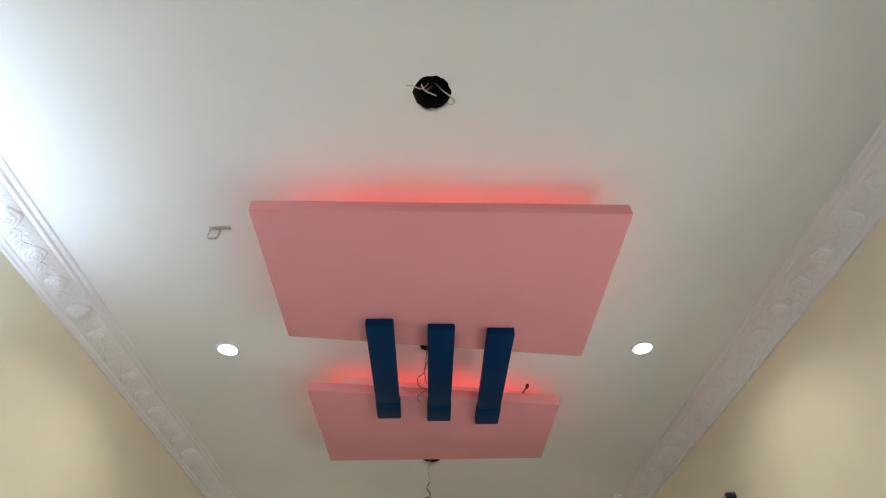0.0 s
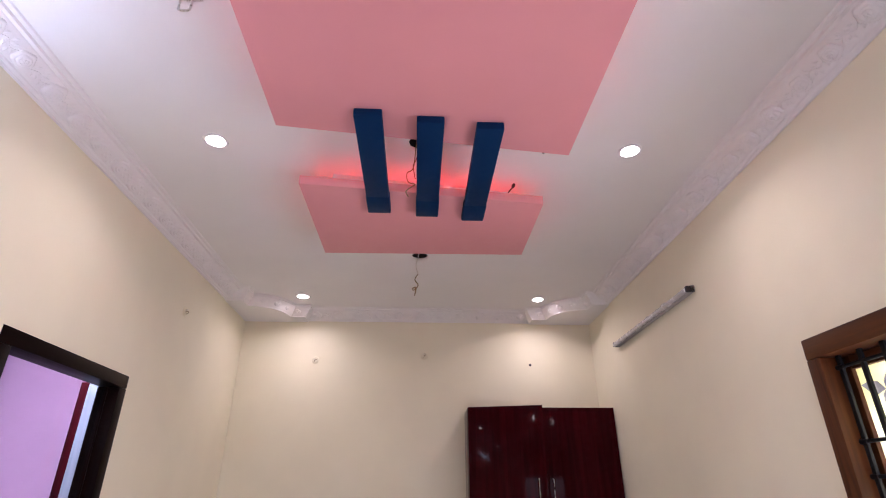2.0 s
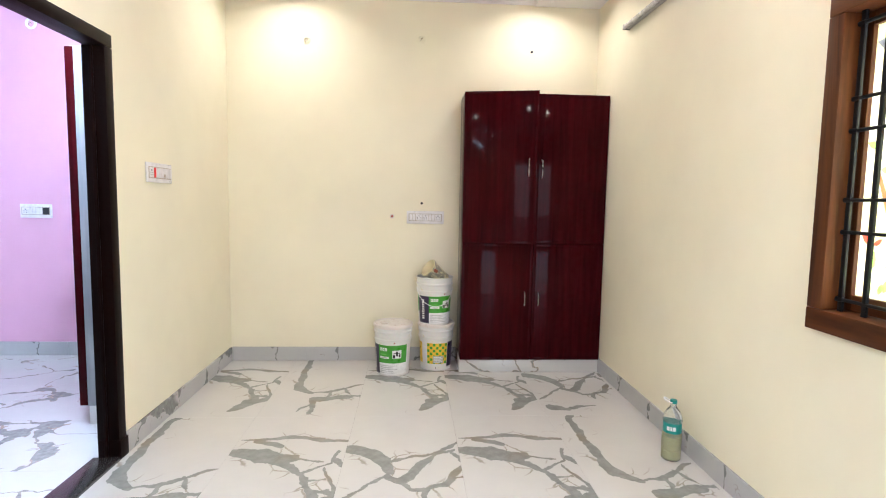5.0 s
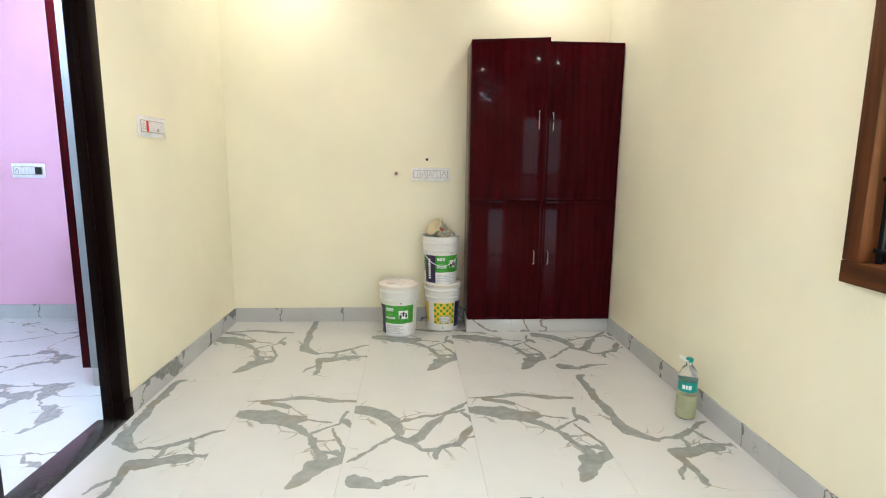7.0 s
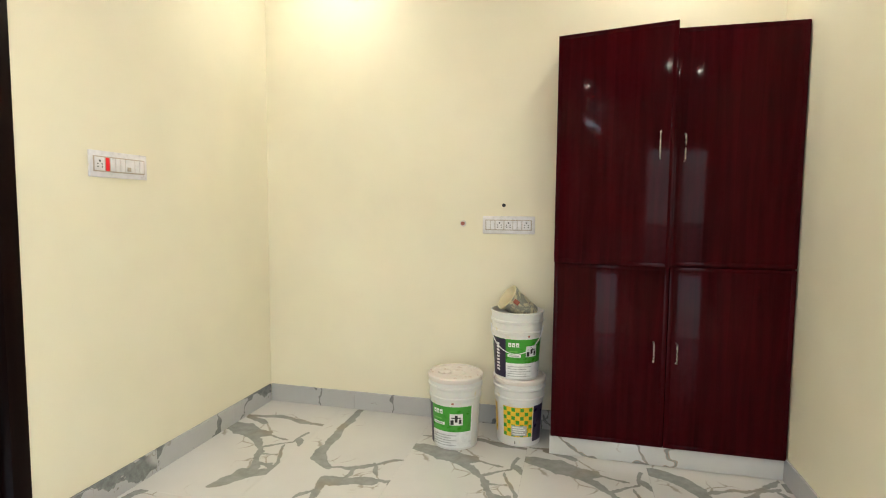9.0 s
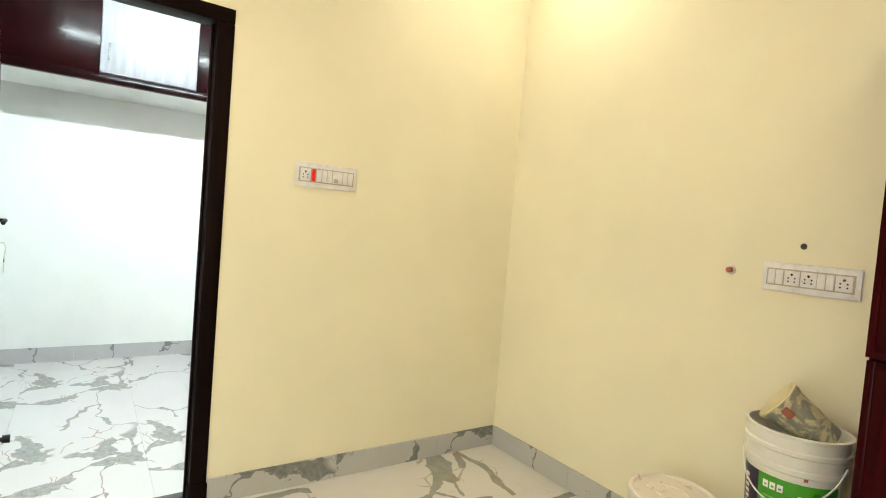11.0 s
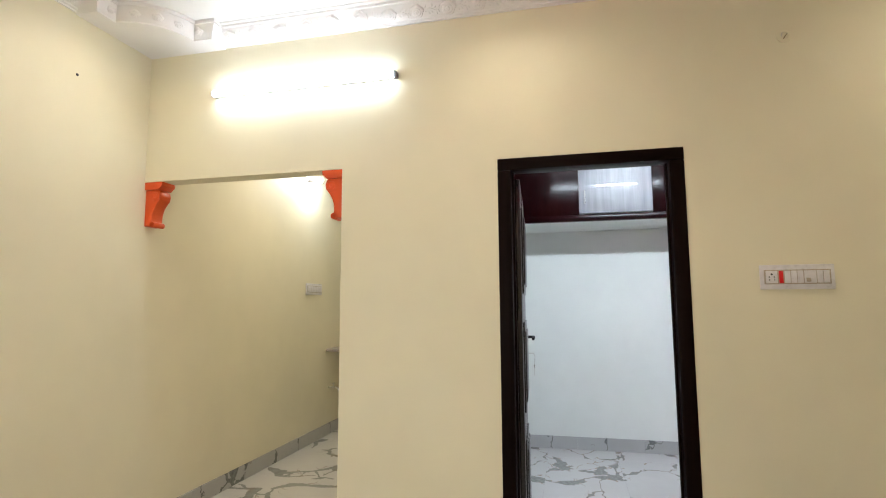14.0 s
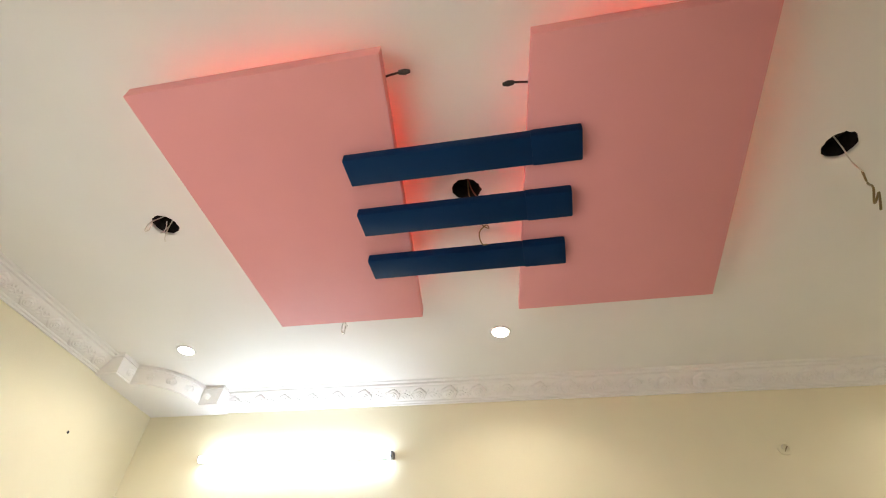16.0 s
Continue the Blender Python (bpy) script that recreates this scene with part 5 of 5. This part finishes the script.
# ---- bedroom ----
tube_light(pose(IX1 - 0.012, 3.17, 2.63, 0, 0, 180), 1.16, True, M_TUBE_IN, "lit cool tube light above the bedroom door")
bw = thing("bedroom_wardrobe", pose(IX1 - 0.014, 3.45, 0), "bedroom wardrobe with pale side and maroon front", "wardrobe")
part("body", box(B(), -0.276, 0, 0, 1.38, 0.11, 2.16, 0.002), M_LOFTPANEL, bw, "pale laminate body")
part("plinth", box(B(), -0.27, 0, 0.002, 1.38, 0, 0.1095, 0.001), M_MARBLE, bw)
for i in range(3):
    d = part("door", box(B(), -0.322, -0.2765, 0.0 + 0.46 * i, 0.457 + 0.46 * i, 0.112, 2.16, 0.002), M_MAROON, bw, "maroon door")
    tube_bm = B()
    rod(tube_bm, (-0.341, 0.40 + 0.46 * i, 1.0), (-0.341, 0.40 + 0.46 * i, 1.13), 0.005), rod(tube_bm, (-0.341, 0.40 + 0.46 * i, 1.01), (-0.321, 0.40 + 0.46 * i, 1.01), 0.004), rod(tube_bm, (-0.341, 0.40 + 0.46 * i, 1.12), (-0.321, 0.40 + 0.46 * i, 1.12), 0.004)
    part("handle", tube_bm, M_STEEL, d)

LX = -3.68
slab = setting("loft_slab", box(B(), IX0, LX + 0.02, IY0, IY1, 2.075, 2.125), M_WHITEWALL, "white concrete loft slab", "loft")
lf = thing("loft_cabinet", pose(LX, 0, 2.126), "maroon loft cabinet with grey laminate sliding doors", "loft cabinet")
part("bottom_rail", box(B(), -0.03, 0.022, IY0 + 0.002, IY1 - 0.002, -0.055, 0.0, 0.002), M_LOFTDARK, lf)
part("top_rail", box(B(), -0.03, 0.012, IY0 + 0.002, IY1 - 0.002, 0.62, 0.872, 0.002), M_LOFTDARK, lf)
y = IY0 + 0.004
for w, grey in ((0.60, 1), (0.66, 0), (0.60, 1), (0.14, 0), (0.62, 1), (0.14, 0), (0.66, 1)):
    if grey:
        d = part("door", box(B(), -0.022, 0.0, y + 0.002, y + w - 0.002, 0.012, 0.615, 0.002), M_LOFTPANEL, lf, "grey streaked glossy door")
        bm = B()
        tube(bm, ((0.0, y + 0.05, 0.10), (0.02, y + 0.05, 0.11), (0.022, y + 0.05, 0.15), (0.022, y + 0.05, 0.20), (0.0, y + 0.05, 0.21)), 0.005)
        part("handle", bm, M_STEEL, d)
    else:
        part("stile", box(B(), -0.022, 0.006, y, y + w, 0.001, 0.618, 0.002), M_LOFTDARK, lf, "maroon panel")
    y += w


# ---- skirting and floor tiles ----
def skirting(name, a, b, inward, label):
    """A run of cut tile strips along a wall."""
    va, vb = Vector((*a, 0)), Vector((*b, 0))
    d = vb - va
    x = d.normalized()
    n = Vector((*inward, 0))
    owner = new(name)
    tagged(owner, label, "skirting", kind="structure")
    pos, k = 0.0, 0
    while pos < d.length - 0.01:
        ln = min(0.6 - 0.0012, d.length - pos)
        bm = B()
        box(bm, 0, ln, 0, 0.010, 0, 0.115, 0.0012, 1)
        p = part("tile", bm, M_SKIRT, owner)
        y = Vector((0, 0, 1)).cross(x)
        flip = -1 if y.dot(n) < 0 else 1
        m = Matrix((x, y, Vector((0, 0, 1)))).transposed().to_4x4()
        off = n * 0.0004 if flip == 1 else n * 0.0104
        p.matrix_world = Matrix.Translation(va + x * pos + off + Vector((0, 0, 0.0005))) @ m
        pos += 0.6
        k += 1


skirting("baseboard_west", (XL, DY1 + 0.002), (XL, YF - 0.011), (1, 0), "grey marble skirting")
skirting("baseboard_pier", (XL, OPEN_Y), (XL, DY0 - 0.002), (1, 0), "grey marble skirting beside the door")
skirting("baseboard_north", (XL + 0.011, YF), (WX0 - 0.006, YF), (0, -1), "grey marble skirting behind the buckets")
skirting("baseboard_east", (XR, YN + 0.011), (XR, WYF - 0.006), (-1, 0), "grey marble skirting under the window")
skirting("baseboard_south", (0.098, YN), (PX0, YN), (0, 1), "grey marble skirting running into the passage")
skirting("baseboard_passage", (PX0, OPEN_Y), (XL - 0.012, OPEN_Y), (0, -1), "grey marble skirting in the passage")
skirting("baseboard_bedroom_west", (IX0, IY0), (IX0, IY1), (1, 0), "grey marble skirting in the bedroom")
skirting("baseboard_bedroom_north", (IX0 + 0.011, IY1), (IX1 - 0.345, IY1), (0, -1), "grey marble skirting under the pink wall")
skirting("baseboard_bedroom_south", (IX0 + 0.011, IY0), (IX1 - 0.012, IY0), (0, 1), "grey marble skirting in the bedroom")

TILE_MESHES = {}


# which print lies where by the far wall: rows from the wall, west to east
PRINT_ROWS = {0: (0, 2, 0, 0, 1), -1: (2, 0, 1, 0, 2)}


def floor_tiles(x0, x1, y0, y1, ox, oy, tw, tl):
    """Large tiles with hairline joints, cut at the walls."""
    i0, i1 = math.floor((x0 - ox) / tw), math.ceil((x1 - ox) / tw)
    j0, j1 = math.floor((y0 - oy) / tl), math.ceil((y1 - oy) / tl)
    for i in range(i0, i1):
        for j in range(j0, j1):
            a, b = max(x0, ox + i * tw), min(x1, ox + (i + 1) * tw)
            c, e = max(y0, oy + j * tl), min(y1, oy + (j + 1) * tl)
            if b - a < 0.004 or e - c < 0.004:
                continue
            key = tuple(round(v, 4) for v in (a - ox - i * tw, b - ox - i * tw, c - oy - j * tl, e - oy - j * tl))
            kind = PRINT_ROWS[j][i + 3] if j in PRINT_ROWS and -3 <= i <= 1 else (i * 2 + j * 5) % 3
            key = key + (kind if tl > tw else 3,)
            if key not in TILE_MESHES:
                g = 0.0003
                TILE_MESHES[key] = mesh_of("tile", box(B(), key[0] + g, key[1] - g, key[2] + g, key[3] - g, -0.006, 0.0, 0.0005, 1), M_PRINTS[kind] if tl > tw else M_MARBLE)
            ob = new("tile", TILE_MESHES[key])
            ob.parent = floor
            ob.location = (ox + i * tw, oy + j * tl, 0)


floor_tiles(XL, XR, YN, YF, -0.005, 3.53, 0.605, 1.205)
floor_tiles(PX0, XL, YN, OPEN_Y, -0.005, 3.53, 0.605, 1.205)
floor_tiles(IX0, XL - WT, IY0, IY1, -2.85, 2.30, 1.205, 0.605)
